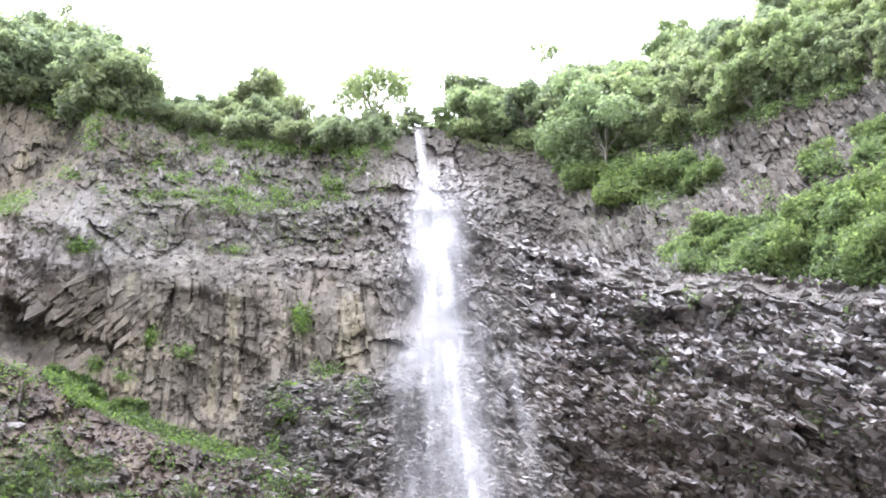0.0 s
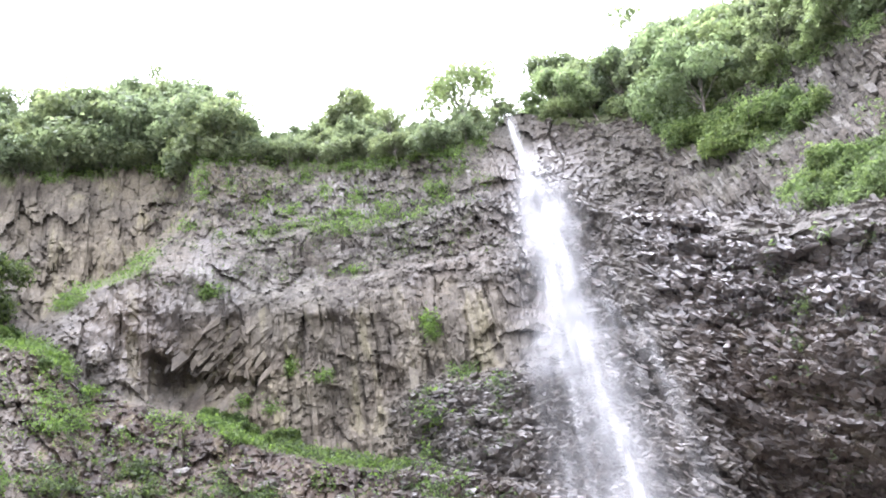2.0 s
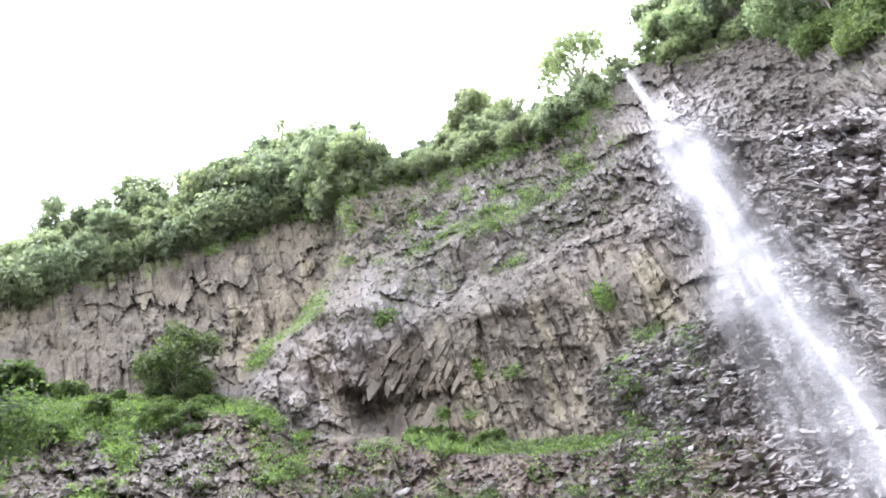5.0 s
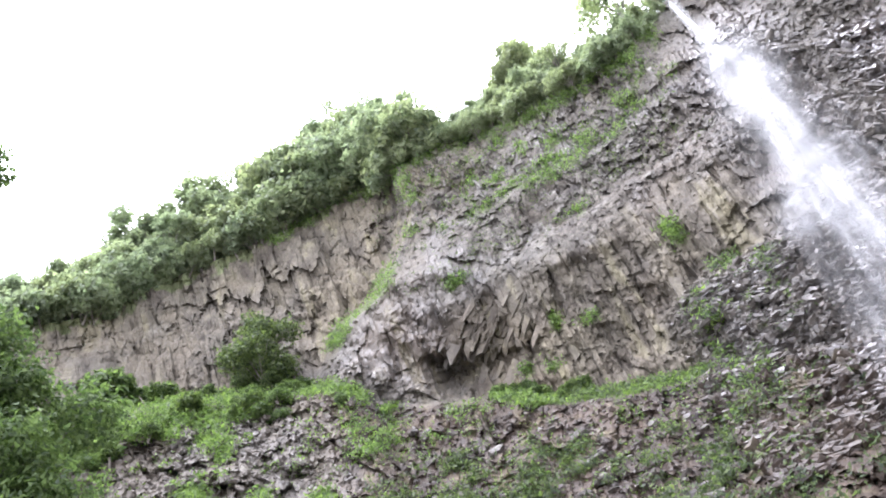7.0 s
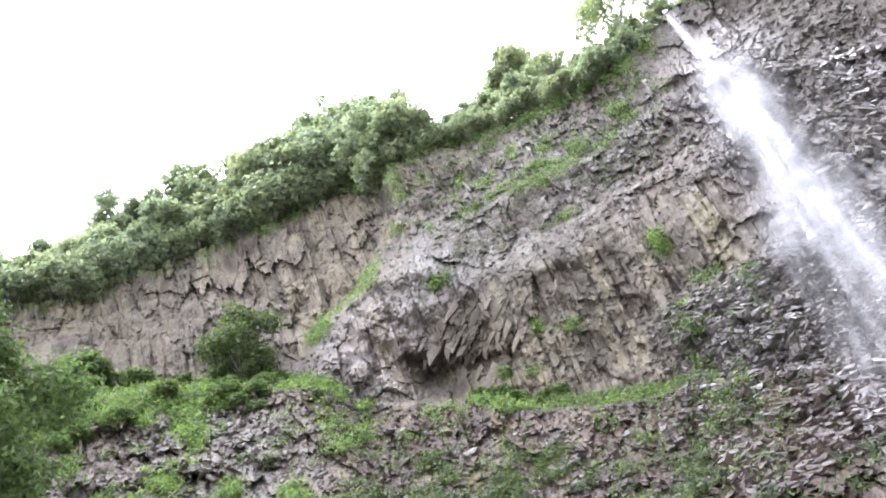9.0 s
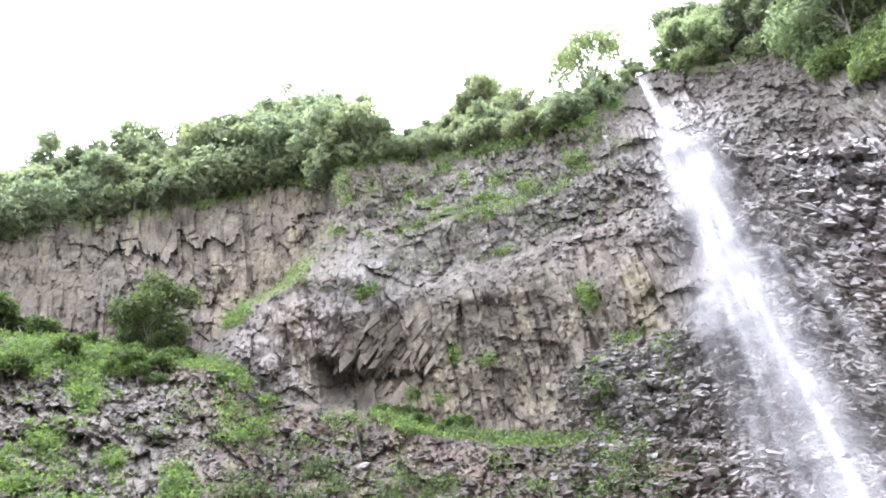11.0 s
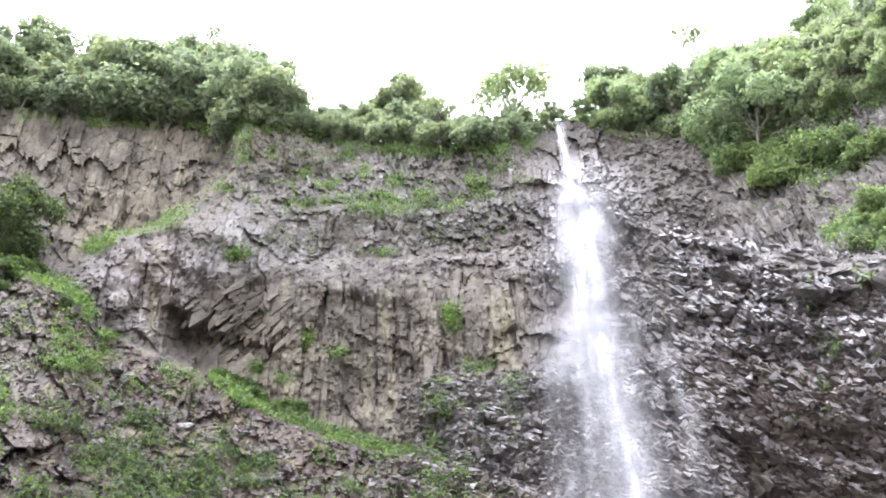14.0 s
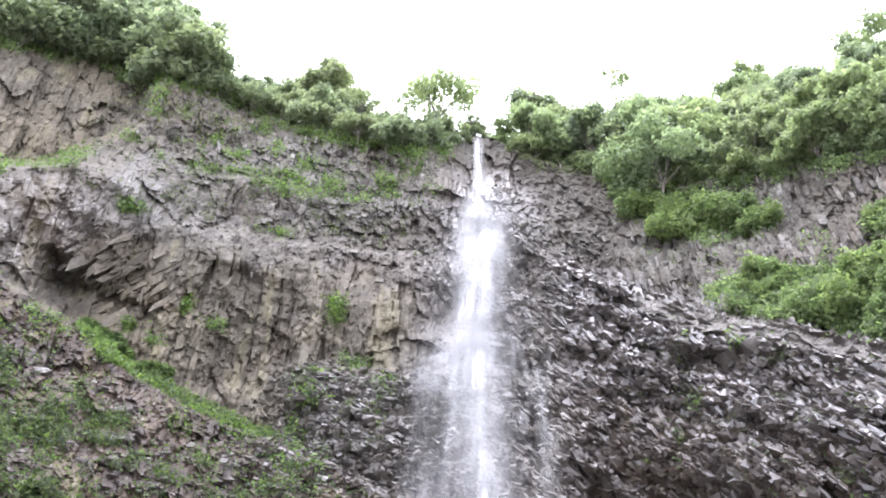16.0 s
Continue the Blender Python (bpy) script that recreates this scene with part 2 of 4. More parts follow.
def cells(u, v, seed, jitter=0.8):
    """Cell pattern: a random number and the offsets from the nearest cell's heart, and how far its border is."""
    iu, iv = np.floor(u), np.floor(v)
    d1 = np.full(u.shape, 9.0)
    d2 = np.full(u.shape, 9.0)
    bi, bj, bx, by = (np.zeros(u.shape) for _ in range(4))
    for a in (-1, 0, 1):
        for b in (-1, 0, 1):
            ci, cj = iu + a, iv + b
            dx = u - (ci + 0.5 + jitter * (hash01(ci, cj, seed) - 0.5))
            dy = v - (cj + 0.5 + jitter * (hash01(ci, cj, seed + 1.7) - 0.5))
            d = np.maximum(abs(dx), abs(dy)) * 0.6 + np.hypot(dx, dy) * 0.4
            near = d < d1
            d2 = np.where(near, d1, np.minimum(d2, d))
            bi, bj = np.where(near, ci, bi), np.where(near, cj, bj)
            bx, by = np.where(near, dx, bx), np.where(near, dy, by)
            d1 = np.where(near, d, d1)
    return (hash01(bi, bj, seed + 3.1), hash01(bi, bj, seed + 5.3), hash01(bi, bj, seed + 7.9), bx, by, d2 - d1)


def smooth_noise(u, v, seed):
    iu, iv = np.floor(u), np.floor(v)
    fu, fv = u - iu, v - iv
    fu, fv = fu * fu * (3 - 2 * fu), fv * fv * (3 - 2 * fv)
    h = lambda a, b: hash01(iu + a, iv + b, seed)
    return (h(0, 0) * (1 - fu) + h(1, 0) * fu) * (1 - fv) + (h(0, 1) * (1 - fu) + h(1, 1) * fu) * fv


def fbm(u, v, seed):
    return sum(smooth_noise(u * 2 ** k, v * 2 ** k, seed + k) / 2 ** k for k in range(4)) / 1.875


def step(a, b, x):
    t = np.clip((x - a) / (b - a), 0, 1)
    return t * t * (3 - 2 * t)


def line(x, *pairs):
    return np.interp(x, [p[0] for p in pairs], [p[1] for p in pairs])


def bump_at(az, el, a0, e0, wa, we):
    return np.exp(-(((az - a0) / wa) ** 2 + ((el - e0) / we) ** 2))


# ---------------------------------------------------------------- the bowl-shaped cliff
# It is described round the spot where the viewer stands: bearing az (degrees, 0 = waterfall, + to the right)
# and height angle el; reach() is the level distance to the rock there.
EYE = 1.6


def rim(az):
    return line(az, (-80, 37.5), (-49, 37.7), (-45, 38.8), (-38, 39.6), (-32, 40.3), (-23, 41.2), (-20, 40.9), (-15, 40.2),
                (-6, 39.8), (-1.5, 40.3), (-0.8, 40.7), (0.8, 40.7), (2, 40.2), (5, 39.3), (8.5, 38.7), (11, 37.4), (14, 37.0), (18, 37.3),
                (27, 37.1), (33, 36.2), (60, 35))


def ledge(az):
    return line(az, (-80, 31.0), (-52, 31.6), (-46, 31.9), (-40, 30.9), (-35, 29.8), (-32, 28.0), (-28.5, 26.6), (-25, 25.7),
                (-21.5, 24.0), (-18, 22.9), (-14.7, 22.0), (-11.7, 21.3), (-6, 19.6), (0, 17.0), (8, 14), (60, 8))


def shelf(az):
    return line(az, (-2, 38), (1.6, 36.7), (4, 34), (7, 32.8), (10.5, 31.3), (16.3, 29.4), (20.6, 28.4), (24.5, 27.0), (27.9, 25.6),
                (36, 22.5), (60, 18))


def lump(az):
    return line(az, (-16, 22.5), (-13, 25.2), (-11, 26.5), (-7.6, 26.3), (-2.6, 26.2), (0.5, 26.8), (4, 27.2), (8, 24), (12, 18))


def alcove_edge(el):
    return line(el, (29, -36), (31.4, -35), (33.4, -33.2), (34.4, -29.8), (36.1, -28.0), (38, -26), (42, -25))


def zones(az, el):
    """Soft masks of the cliff's parts, 0..1."""
    wob = (fbm(az * 0.35, el * 0.6, 11) - 0.5) * 1.6
    z = {}
    z["front"] = step(ledge(az) + 0.35 + wob * 0.4, ledge(az) - 0.35 + wob * 0.4, el) * (1 - step(2, 9, az))
    z["shelf"] = step(shelf(az) + 0.5 + wob * 0.5, shelf(az) - 0.5 + wob * 0.5, el) * step(0.0, 6.0, az)
    z["lump"] = step(lump(az) + 0.5 + wob * 0.7, lump(az) - 1.0 + wob * 0.7, el) * step(-14, -11, az) * (1 - step(5, 9, az))
    z["alcove"] = step(0.8, -0.8, az - alcove_edge(el) + wob * 0.5) * step(ledge(az) - 0.2, ledge(az) + 0.5, el)
    z["cave"] = bump_at(az, el, -25.5 + (28 - el) * 1.2, 27.6, 5.5, 2.2)
    z["cols"] = step(-28, -24, az) * (1 - step(-6, -3, az)) * step(32.6, 31.2, el + wob * 0.6) * (1 - z["lump"]) * (1 - z["front"])
    z["slab"] = step(9, 13, az) * (1 - step(26, 30, az)) * np.exp(-((el - shelf(az) + 0.6) / 0.7) ** 2)
    z["seep"] = np.exp(-((az - line(el, (30.5, -27.4), (34, -26.2), (36, -24.6), (38, -22.4)) - wob * 0.3) / 0.8) ** 2) * step(30, 31, el) * step(38.6, 37.4, el)
    # foot: dry brown stone; the overhang's shade is put into this colour too
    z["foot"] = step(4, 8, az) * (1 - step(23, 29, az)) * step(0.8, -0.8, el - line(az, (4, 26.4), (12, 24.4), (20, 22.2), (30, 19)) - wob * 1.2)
    z["rightcols"] = step(8, 11, az) * (1 - z["shelf"])
    return z


def reach(az, el, detail=True):
    t = np.tan(np.radians(el))
    z = zones(az, el)
    r = 41.0 / (1 - 0.30 * t)
    # the walls come nearer to both sides, the left one less so
    r = r - 5.5 * step(8, 34, az) + 1.5 * step(-20, -45, az)
    wob_b = (fbm(az * 0.6, el * 0.3, 87) - 0.5) * 2.4
    # the sloping ground in front, below the grassy ledge
    below = np.clip(ledge(az) - el, 0, 40)
    r = r - z["front"] * (2.2 * (1 - 0.7 * step(-34.5, -32, az) * step(-24.5, -27, az)) + 0.62 * below) * (1 - 0.35 * step(-36, -56, az))
    r = r - z["shelf"] * (3.6 - 0.05 * np.clip(shelf(az) - el, 0, 20))
    r = r - z["lump"] * 1.7 * (1 - z["shelf"] * 0.6)
    r = r + z["alcove"] * 4.5
    # the columned wall overhangs: it falls back towards its foot
    r = r + np.clip(32.8 - el, 0, 8) ** 2 / (np.clip(32.8 - el, 0, 8) + 2.5) * 0.33 * step(-30.5, -26, az) * (1 - step(-9, -3, az)) * (1 - z["lump"]) * (1 - z["front"]) * (1 - z["alcove"])
    # the buttress beside the alcove stands upright and juts at its top
    r = r - step(-33.5, -30.5, az) * (1 - step(-26, -21, az)) * np.clip(el - 28.5, 0, 6) * 0.40 * step(36.4, 34.2, el + wob_b) * (1 - z["front"]) * (1 - z["alcove"])
    # undercut with a sharp upper edge
    brow = line(az, (-31, 31.4), (-28.5, 30.0), (-25, 28.8), (-22, 28.0), (-18, 25.8), (-15, 24.4)) + (fbm(az * 0.9, az * 0, 19) - 0.5) * 1.6
    under = np.clip(brow - el, 0, 20)
    r = r + 1.25 * np.exp(-under / 2.2) * step(-0.1, 0.5, brow - el) * step(-30, -27.5, az) * (1 - step(-23, -19, az)) * (1 - z["front"])
    # the wet face on the right leans out a little towards its foot
    r = r + np.clip(line(az, (2, 25.5), (8, 23.7), (14, 22.1), (20, 20.1), (30, 17.5)) - el, 0, 9) * 0.5 * step(4, 9, az) * (1 - step(27, 34, az))
    r = r + z["slab"] * np.clip(el - shelf(az) + 0.8, -0.8, 1.2) * 1.5
    # bedding planes of that face, in long steps that dip to the right
    s0, h0 = np.radians(az) * 48.0, r * t
    for thick, deep, seed in ((3.0, 0.95, 83), (1.2, 0.34, 84)):
        q = (s0 * 0.60 + h0 * 0.80) / thick + (fbm(s0 * 0.12, h0 * 0.2, seed) - 0.5) * 1.6
        saw = q - np.floor(q)
        r = r + deep * (step(0.0, 0.85, 1 - saw) - 0.5) * step(4, 10, az) * z["shelf"] * (0.4 + 1.2 * fbm(s0 * 0.2, q, seed + 3))
    # benches on the upper wall
    bench = step(0.35, -0.35, el - 36.4 - (fbm(az * 0.3, az * 0.0, 5) - 0.5) * 1.4) * step(-27, -22, az) * (1 - step(-5, -1, az))
    r = r - bench * 0.8
    b2 = step(0.25, -0.25, el - 33.2 - (fbm(az * 0.25, az * 0.0, 8) - 0.5) * 1.2) * step(-31, -27, az) * (1 - step(-4, -1, az))
    r = r - b2 * 0.8 * step(-24, -17, az)
    # right wall: two banks below the forest
    for a0, e0 in ((33.4, 1.3), (30.2, 1.2)):
        r = r - step(0.4, -0.4, el - a0 - (fbm(az * 0.3, az * 0, a0) - 0.5) * 1.5) * e0 * z["rightcols"]
    # chute of the waterfall
    r = r + 1.6 * np.exp(-((az - 0.2) / 1.6) ** 2) * step(36.5, 39, el)
    r = r + 3.0 * (fbm(az * 0.11, el * 0.16, 3) - 0.5) + 1.6 * (fbm(az * 0.4, el * 0.5, 21) - 0.5)
    if not detail:
        return r
    s = np.radians(az) * 48.0
    h = r * t
    sm = 1 - 0.5 * z["alcove"]
    fl = z["cols"] * 0.8
    # broken blocks on the left; slabs that dip to the right on the wet side
    dip = np.clip(step(1, 9, az) * (0.35 + 0.65 * z["shelf"]), 0, 1)
    cd, sd = math.cos(0.66), math.sin(0.66)
    crumble = 0.5 + 1.6 * step(0.42, 0.68, fbm(s * 0.13, h * 0.2, 29)) + 1.1 * z["front"]
    wall = step(-33, -29, az) * (1 - step(-3, 1, az)) * (1 - z["front"]) * (1 - z["lump"]) * (1 - z["alcove"])
    for size, amp, seed in ((3.8, 0.8, 1), (1.7, 0.40, 2), (0.8, 0.21, 3), (0.4, 0.13, 4)):
        warp = (fbm(s / size * 0.4, h / size * 0.4, seed + 40) - 0.5) * 0.9
        warp2 = (fbm(s / size * 0.4, h / size * 0.4, seed + 60) - 0.5) * 0.9
        a, b, c, dx, dy, f = cells(s / (size * 0.78) + h * 0.10 / size + warp, h / (size * 1.3) + s * 0.15 / size + warp2, seed * 13.0)
        d = amp * ((a - 0.5) * 0.9 + dx * (b - 0.5) * 2.2 - dy * (c * 1.8 - 0.6)) - amp * 0.16 * step(0.08, 0.0, f)
        a, b, c, dx, dy, f = cells((s * cd - h * sd) / (size * 1.35) + warp * 0.6, (s * sd + h * cd) / (size * 0.46) + warp2 * 0.6, seed * 17.0)
        e = amp * ((a - 0.5) * 1.1 + dx * (b - 0.5) * 2.0 - dy * (1.7 * c - 0.2)) * (0.6 if size > 1 else 1.5) - amp * 0.25 * step(0.08, 0.0, f)
        d = d * (1 - dip) * (1 - 0.45 * wall if size > 1 else crumble) + e * dip * 0.95
        r = r - d * sm * (1 - 0.5 * z["rightcols"]) * (1 - 0.85 * z["slab"]) * (1 - 0.2 * z["seep"]) * (1 - fl * (0.75 if size > 0.5 else 0.3))
    # upright columns of basalt
    for size, tall, amp, seed in ((1.15, 8.0, 0.72, 6), (0.5, 4.4, 0.34, 7), (0.26, 3.0, 0.13, 14)):
        a, b, c, dx, dy, f = cells(s / size + (fbm(s * 0.5, h * 0.12, 77) - 0.5) * 1.4, h / tall + s * 0.03, seed * 9.0)
        d = amp * ((a - 0.5) + dx * (b - 0.5) * 1.5 - 0.22 * step(0.14, 0, f))
        r = r - d * np.maximum(np.maximum(z["cols"], wall * (0.3 if size > 1 else 0.75)), np.maximum(z["alcove"] * 1.0, z["rightcols"] * 0.85))
    r = r + 1.5 * bump_at(az, el, -26.2, 28.2, 2.2, 1.3) * (1 - z["front"])
    # leaning slats over the cave
    slat = bump_at(az, el, -24.0, 29.5, 4.0, 1.7)
    a, b, c, dx, dy, f = cells((s - h * 0.75) / 0.9, (h + s * 0.4) / 4.5, 91.0)
    r = r - slat * (0.5 * (a - 0.9) + dx * 0.35)
    # scalloped lip in the alcove
    lip = z["alcove"] * step(-45, -42, az) * step(-31, -34, az)
    hang, _b, _c, droop, _d, _f = cells(s / 1.15 + 0.6 * fbm(s * 0.4, s * 0, 78), s * 0.0 + 0.5, 95.0)
    scal = 36.4 + 1.1 * (hang - 0.5) + 1.3 * np.abs(droop) + 0.5 * (fbm(s * 2.2, h * 2.2, 80) - 0.5) + 1.6 * (fbm(az * 0.5, az * 0, 15) - 0.5)
    r = r - lip * 0.6 * np.exp(-((np.clip(el - scal, -0.0, 9)) / 1.1) ** 2) * (el > scal)
    hang, _b, _c, droop, _d, _f = cells(s / 0.8 + 0.6 * fbm(s * 0.4, s * 0, 79), s * 0.0 + 0.5, 97.0)
    scal2 = 34.4 + 1.5 * (hang - 0.5) + 1.5 * np.abs(droop) + 0.5 * (fbm(s * 2.2, h * 2.2, 81) - 0.5) + 2.4 * (fbm(az * 0.4, az * 0, 17) - 0.5)
    r = r - lip * 0.4 * np.exp(-((np.clip(el - scal2, -0.0, 9)) / 1.4) ** 2) * (el > scal2)
    return r


def place(az, el, r):
    a = np.radians(az)
    return np.stack([r * np.sin(a), r * np.cos(a), EYE + r * np.tan(np.radians(el))], -1)


def green(az, el):
    """Where plants have taken hold on the rock, 0..1."""
    z = zones(az, el)
    n1, n2 = fbm(az * 0.55, el * 0.75, 31), fbm(az * 1.3, el * 1.7, 33)
    g = 0.10 + 0.0 * az
    g = np.maximum(g, np.exp(-((el - ledge(az) - 0.15) / line(az, (-34, 0.55), (-28, 0.4), (-24, 0.5), (-19, 0.3), (-12, 0.22))) ** 2) * step(-10, -13, az) * (1 - 0.75 * step(-34.5, -32.5, az) * step(-24.5, -26.5, az)) * (0.47 + 0.75 * n1 + 0.5 * (n2 - 0.4) + 0.3 * bump_at(az, el, -22.5, 24.6, 3.0, 1.2) + 0.4 * bump_at(az, el, -16.0, 22.5, 4.0, 1.6)))
    g = np.maximum(g, step(-33, -38, az) * step(ledge(az) + 0.6, ledge(az) - 0.2, el) * step(0.46, 0.60, n1 - 0.10 * step(ledge(az) - 0.9, ledge(az) - 2.0, el)) * 0.9)
    g = np.maximum(g, step(-8, -12, az) * z["front"] * step(0.56, 0.66, n1 * 0.4 + 0.6 * fbm(az * 2.2, el * 2.8, 37)) * 0.6)
    g = np.maximum(g, step(-11, -14, az) * step(-38, -34, az) * step(ledge(az) - 1.2, ledge(az) - 3.0, el) * step(0.51, 0.57, n1 * 0.35 + n2 * 0.3 + 0.35 * fbm(az * 3.1, el * 3.6, 35)) * 0.85)
    up = np.exp(-((el - 36.5 - (n1 - 0.5) * 2.0) / 0.42) ** 2) * step(-23, -20, az) * (1 - step(-8, -4, az))
    g = np.maximum(g, up * (0.28 + 0.8 * n2))
    g = np.maximum(g, step(34, 38, el) * (1 - z["alcove"]) * step(-1.5, -4, az) * step(0.54, 0.66, n2) * 0.7)
    wallz = step(-31, -28, az) * (1 - step(-4, -1.5, az)) * step(31.0, 34.0, el)
    g = np.maximum(g, wallz * (0.08 + 0.20 * step(0.45, 0.62, fbm(az * 1.9, el * 2.4, 39))))
    strip = np.exp(-((az - alcove_edge(el) - 0.2) / 0.8) ** 2) * step(31.6, 32.6, el) * step(36.3, 35.2, el)
    g = np.maximum(g, strip * 0.95)
    g = np.maximum(g, z["lump"] * step(-3, -5, az) * step(0.44, 0.56, n1 * 0.5 + n2 * 0.5) * 0.5)
    g = np.maximum(g, step(rim(az) - 1.1, rim(az) - 0.1, el + (n2 - 0.5) * 1.6) * 0.9 * (1 - step(-3, -1, az) * step(3.5, 1.5, az)))
    right = z["rightcols"] * step(9, 12, az)
    b = np.exp(-(((az - 17.0) / 4.2) ** 4 + ((el - 34.6 + (az - 17) * 0.06) / 1.15) ** 2))
    c = step(14.5, 18.5, az + (n1 - 0.5) * 3) * step(31.8, 31.0, el - (n1 - 0.5) * 1.5) * step(shelf(az) - 0.1, shelf(az) + 0.3, el)
    d = step(25, 28, az) * step(31.5, 32.3, el) * step(34.5, 33.5, el) * step(0.4, 0.55, n1)
    e = np.exp(-(((az - 12.2) / 2.6) ** 2 + ((el - 36.4) / 1.2) ** 2))
    g = np.maximum(g, right * np.clip(np.maximum(np.maximum(b, c), np.maximum(d, e)) * 1.3, 0, 1))
    g = np.maximum(g, right * step(0.56, 0.68, n2) * 0.5)
    g = np.maximum(g, z["shelf"] * step(0.60, 0.7, n2) * 0.5 * step(6, 12, az))
    for a0, e0, wa, we in ((-8.0, 26.4, 1.6, .8), (-5.5, 25.4, 1.2, .6), (-9.5, 29.5, .8, 1.6), (-19.4, 28.3, .5, 1.0), (-17.2, 27.6, .9, .5), (-22.6, 26.6, .6, .6), (-20.9, 26.3, .4, .7), (-14.5, 33.6, 1.6, .4), (-24.5, 33.2, 1.2, .5)):
        g = np.maximum(g, bump_at(az, el, a0, e0, wa, we) * (0.35 + 0.7 * n2))
    return np.clip(g, 0, 1)


azs = np.concatenate([np.linspace(-80, -58.5, 60), np.arange(-58.2, 36.2, 0.125), np.linspace(36.6, 60, 60)])
vs = np.concatenate([np.linspace(-4, 10.5, 60), np.arange(10.6, 37.999, 0.112)])
top_rows = 38
AZ = np.repeat(azs[:, None], len(vs) + top_rows, 1)
EL = np.empty_like(AZ)
EL[:, :len(vs)] = vs
# the last rows bend to the rim line
EL[:, len(vs):] = 38.0 + np.arange(top_rows) * 0.112
low, high = EL[:, :1], EL[:, -1:]
EL = low + (EL - low) * (rim(AZ[:, :1]) - low) / (high - low)
RR = reach(AZ, EL)
XYZ = place(AZ, EL, RR)
XYZ[:, 0, 2] = -0.6


def grid_faces(nu, nv):
    idx = np.arange(nu * nv).reshape(nu, nv)
    return np.stack([idx[:-1, :-1], idx[1:, :-1], idx[1:, 1:], idx[:-1, 1:]], -1).reshape(-1, 4)


def wet_and_shade(az, el):
    n1 = fbm(az * 0.3, el * 0.45, 51)
    w = np.exp(-((az - 0.5) / 3.6) ** 2) * step(40, 37, el) * 0.85
    w = np.maximum(w, step(3, 8, az) * step(shelf(az) + 1.5, shelf(az) - 0.5, el) * (0.8 + 0.3 * n1))
    w = np.maximum(w, step(-14, -8, az) * step(28, 25, el) * 0.55)
    w = np.maximum(w, step(0.5, 0.7, n1) * 0.3 * step(-32, -26, az))
    w = np.maximum(w, zones(az, el)["front"] * (0.75 + 0.5 * n1) * (1 - 0.6 * step(-34, -38, az)))
    w = np.maximum(w, zones(az, el)["seep"] * 0.3)
    # buttress and undercut edge: shade put into the colour as a darker patch
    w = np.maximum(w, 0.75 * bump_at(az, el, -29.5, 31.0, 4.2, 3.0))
    # slab taken out of the wet mask to keep its painted sheen pale
    w = w * (1 - 0.85 * zones(az, el)["slab"])
    return np.clip(w, 0, 1)


cliff_me = mesh_of("cliff_wall", XYZ.reshape(-1, 3), grid_faces(*AZ.shape), ROCK)
Zs = zones(AZ, EL)
s_m, h_m = np.radians(AZ) * 48, RR * np.tan(np.radians(EL))
float_mask(cliff_me, "wet", wet_and_shade(AZ, EL))
# besides tan stone this mask holds painted shade at the foot and buttress
tan_and_shade = np.clip(Zs["alcove"] * step(30.5, 32, EL) * (0.5 + 0.35 * step(-37, -31, AZ)) + 0.75 * step(37.6, 38.8, EL + (fbm(AZ * .3, EL * .3, 71) - .5) * 3) * step(-20, -26, AZ)
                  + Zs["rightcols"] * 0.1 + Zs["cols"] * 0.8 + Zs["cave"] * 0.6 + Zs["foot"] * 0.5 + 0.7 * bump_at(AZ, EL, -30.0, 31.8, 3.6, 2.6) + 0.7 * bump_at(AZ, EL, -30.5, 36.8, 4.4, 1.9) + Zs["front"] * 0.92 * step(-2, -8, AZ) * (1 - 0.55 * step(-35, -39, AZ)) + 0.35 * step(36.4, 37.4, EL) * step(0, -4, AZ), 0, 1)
float_mask(cliff_me, "tan", tan_and_shade)
float_mask(cliff_me, "moss", green(AZ, EL) * (1 - 0.55 * Zs["front"]))
wp = (fbm(s_m * 0.5, h_m * 0.5, 43) - 0.5) * 1.2
# pieces on the buttress get a darker tone, shade put into their colour
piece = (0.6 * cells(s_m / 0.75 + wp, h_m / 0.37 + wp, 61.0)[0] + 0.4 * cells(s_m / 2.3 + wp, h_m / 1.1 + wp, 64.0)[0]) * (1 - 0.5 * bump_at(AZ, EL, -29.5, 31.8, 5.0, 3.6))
# slab made pale: the sky sheen on its wet top is put into colour
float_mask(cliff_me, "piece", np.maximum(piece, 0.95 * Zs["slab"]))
cliff = tagged(new("cliff_wall", cliff_me), "fractured grey-brown basalt cliff, wet and mossy, bowl-shaped", "cliff", kind="structure")

# ---------------------------------------------------------------- ground and the land above the cliff
gr = np.concatenate([[0.0], np.geomspace(2, 4500, 60)])
ga = np.radians(np.linspace(0, 360, 97))
GX = np.stack([gr[:, None] * np.sin(ga), gr[:, None] * np.cos(ga), 0.0 * gr[:, None] + 0 * ga], -1)
GX[..., 2] = (fbm(GX[..., 0] * 0.4, GX[..., 1] * 0.4, 81) - 0.5) * 0.3 * step(2, 6, np.hypot(GX[..., 0], GX[..., 1]))
ground = tagged(new("ground", mesh_of("ground", GX.reshape(-1, 3), grid_faces(*GX.shape[:2]), BOUNCE_GRAVEL)),
                "unseen gravel valley floor, pale to bounce light up the cliff", "ground", kind="structure")

ta = np.concatenate([np.linspace(-80, 60, 281)])
TA = np.repeat(ta[:, None], 40, 1)
out_d = np.concatenate([[0.0], np.geomspace(0.6, 330, 39)])[None, :]
r_rim = reach(TA[:, :1], rim(TA[:, :1]))
z_rim = EYE + r_rim * np.tan(np.radians(rim(TA[:, :1])))


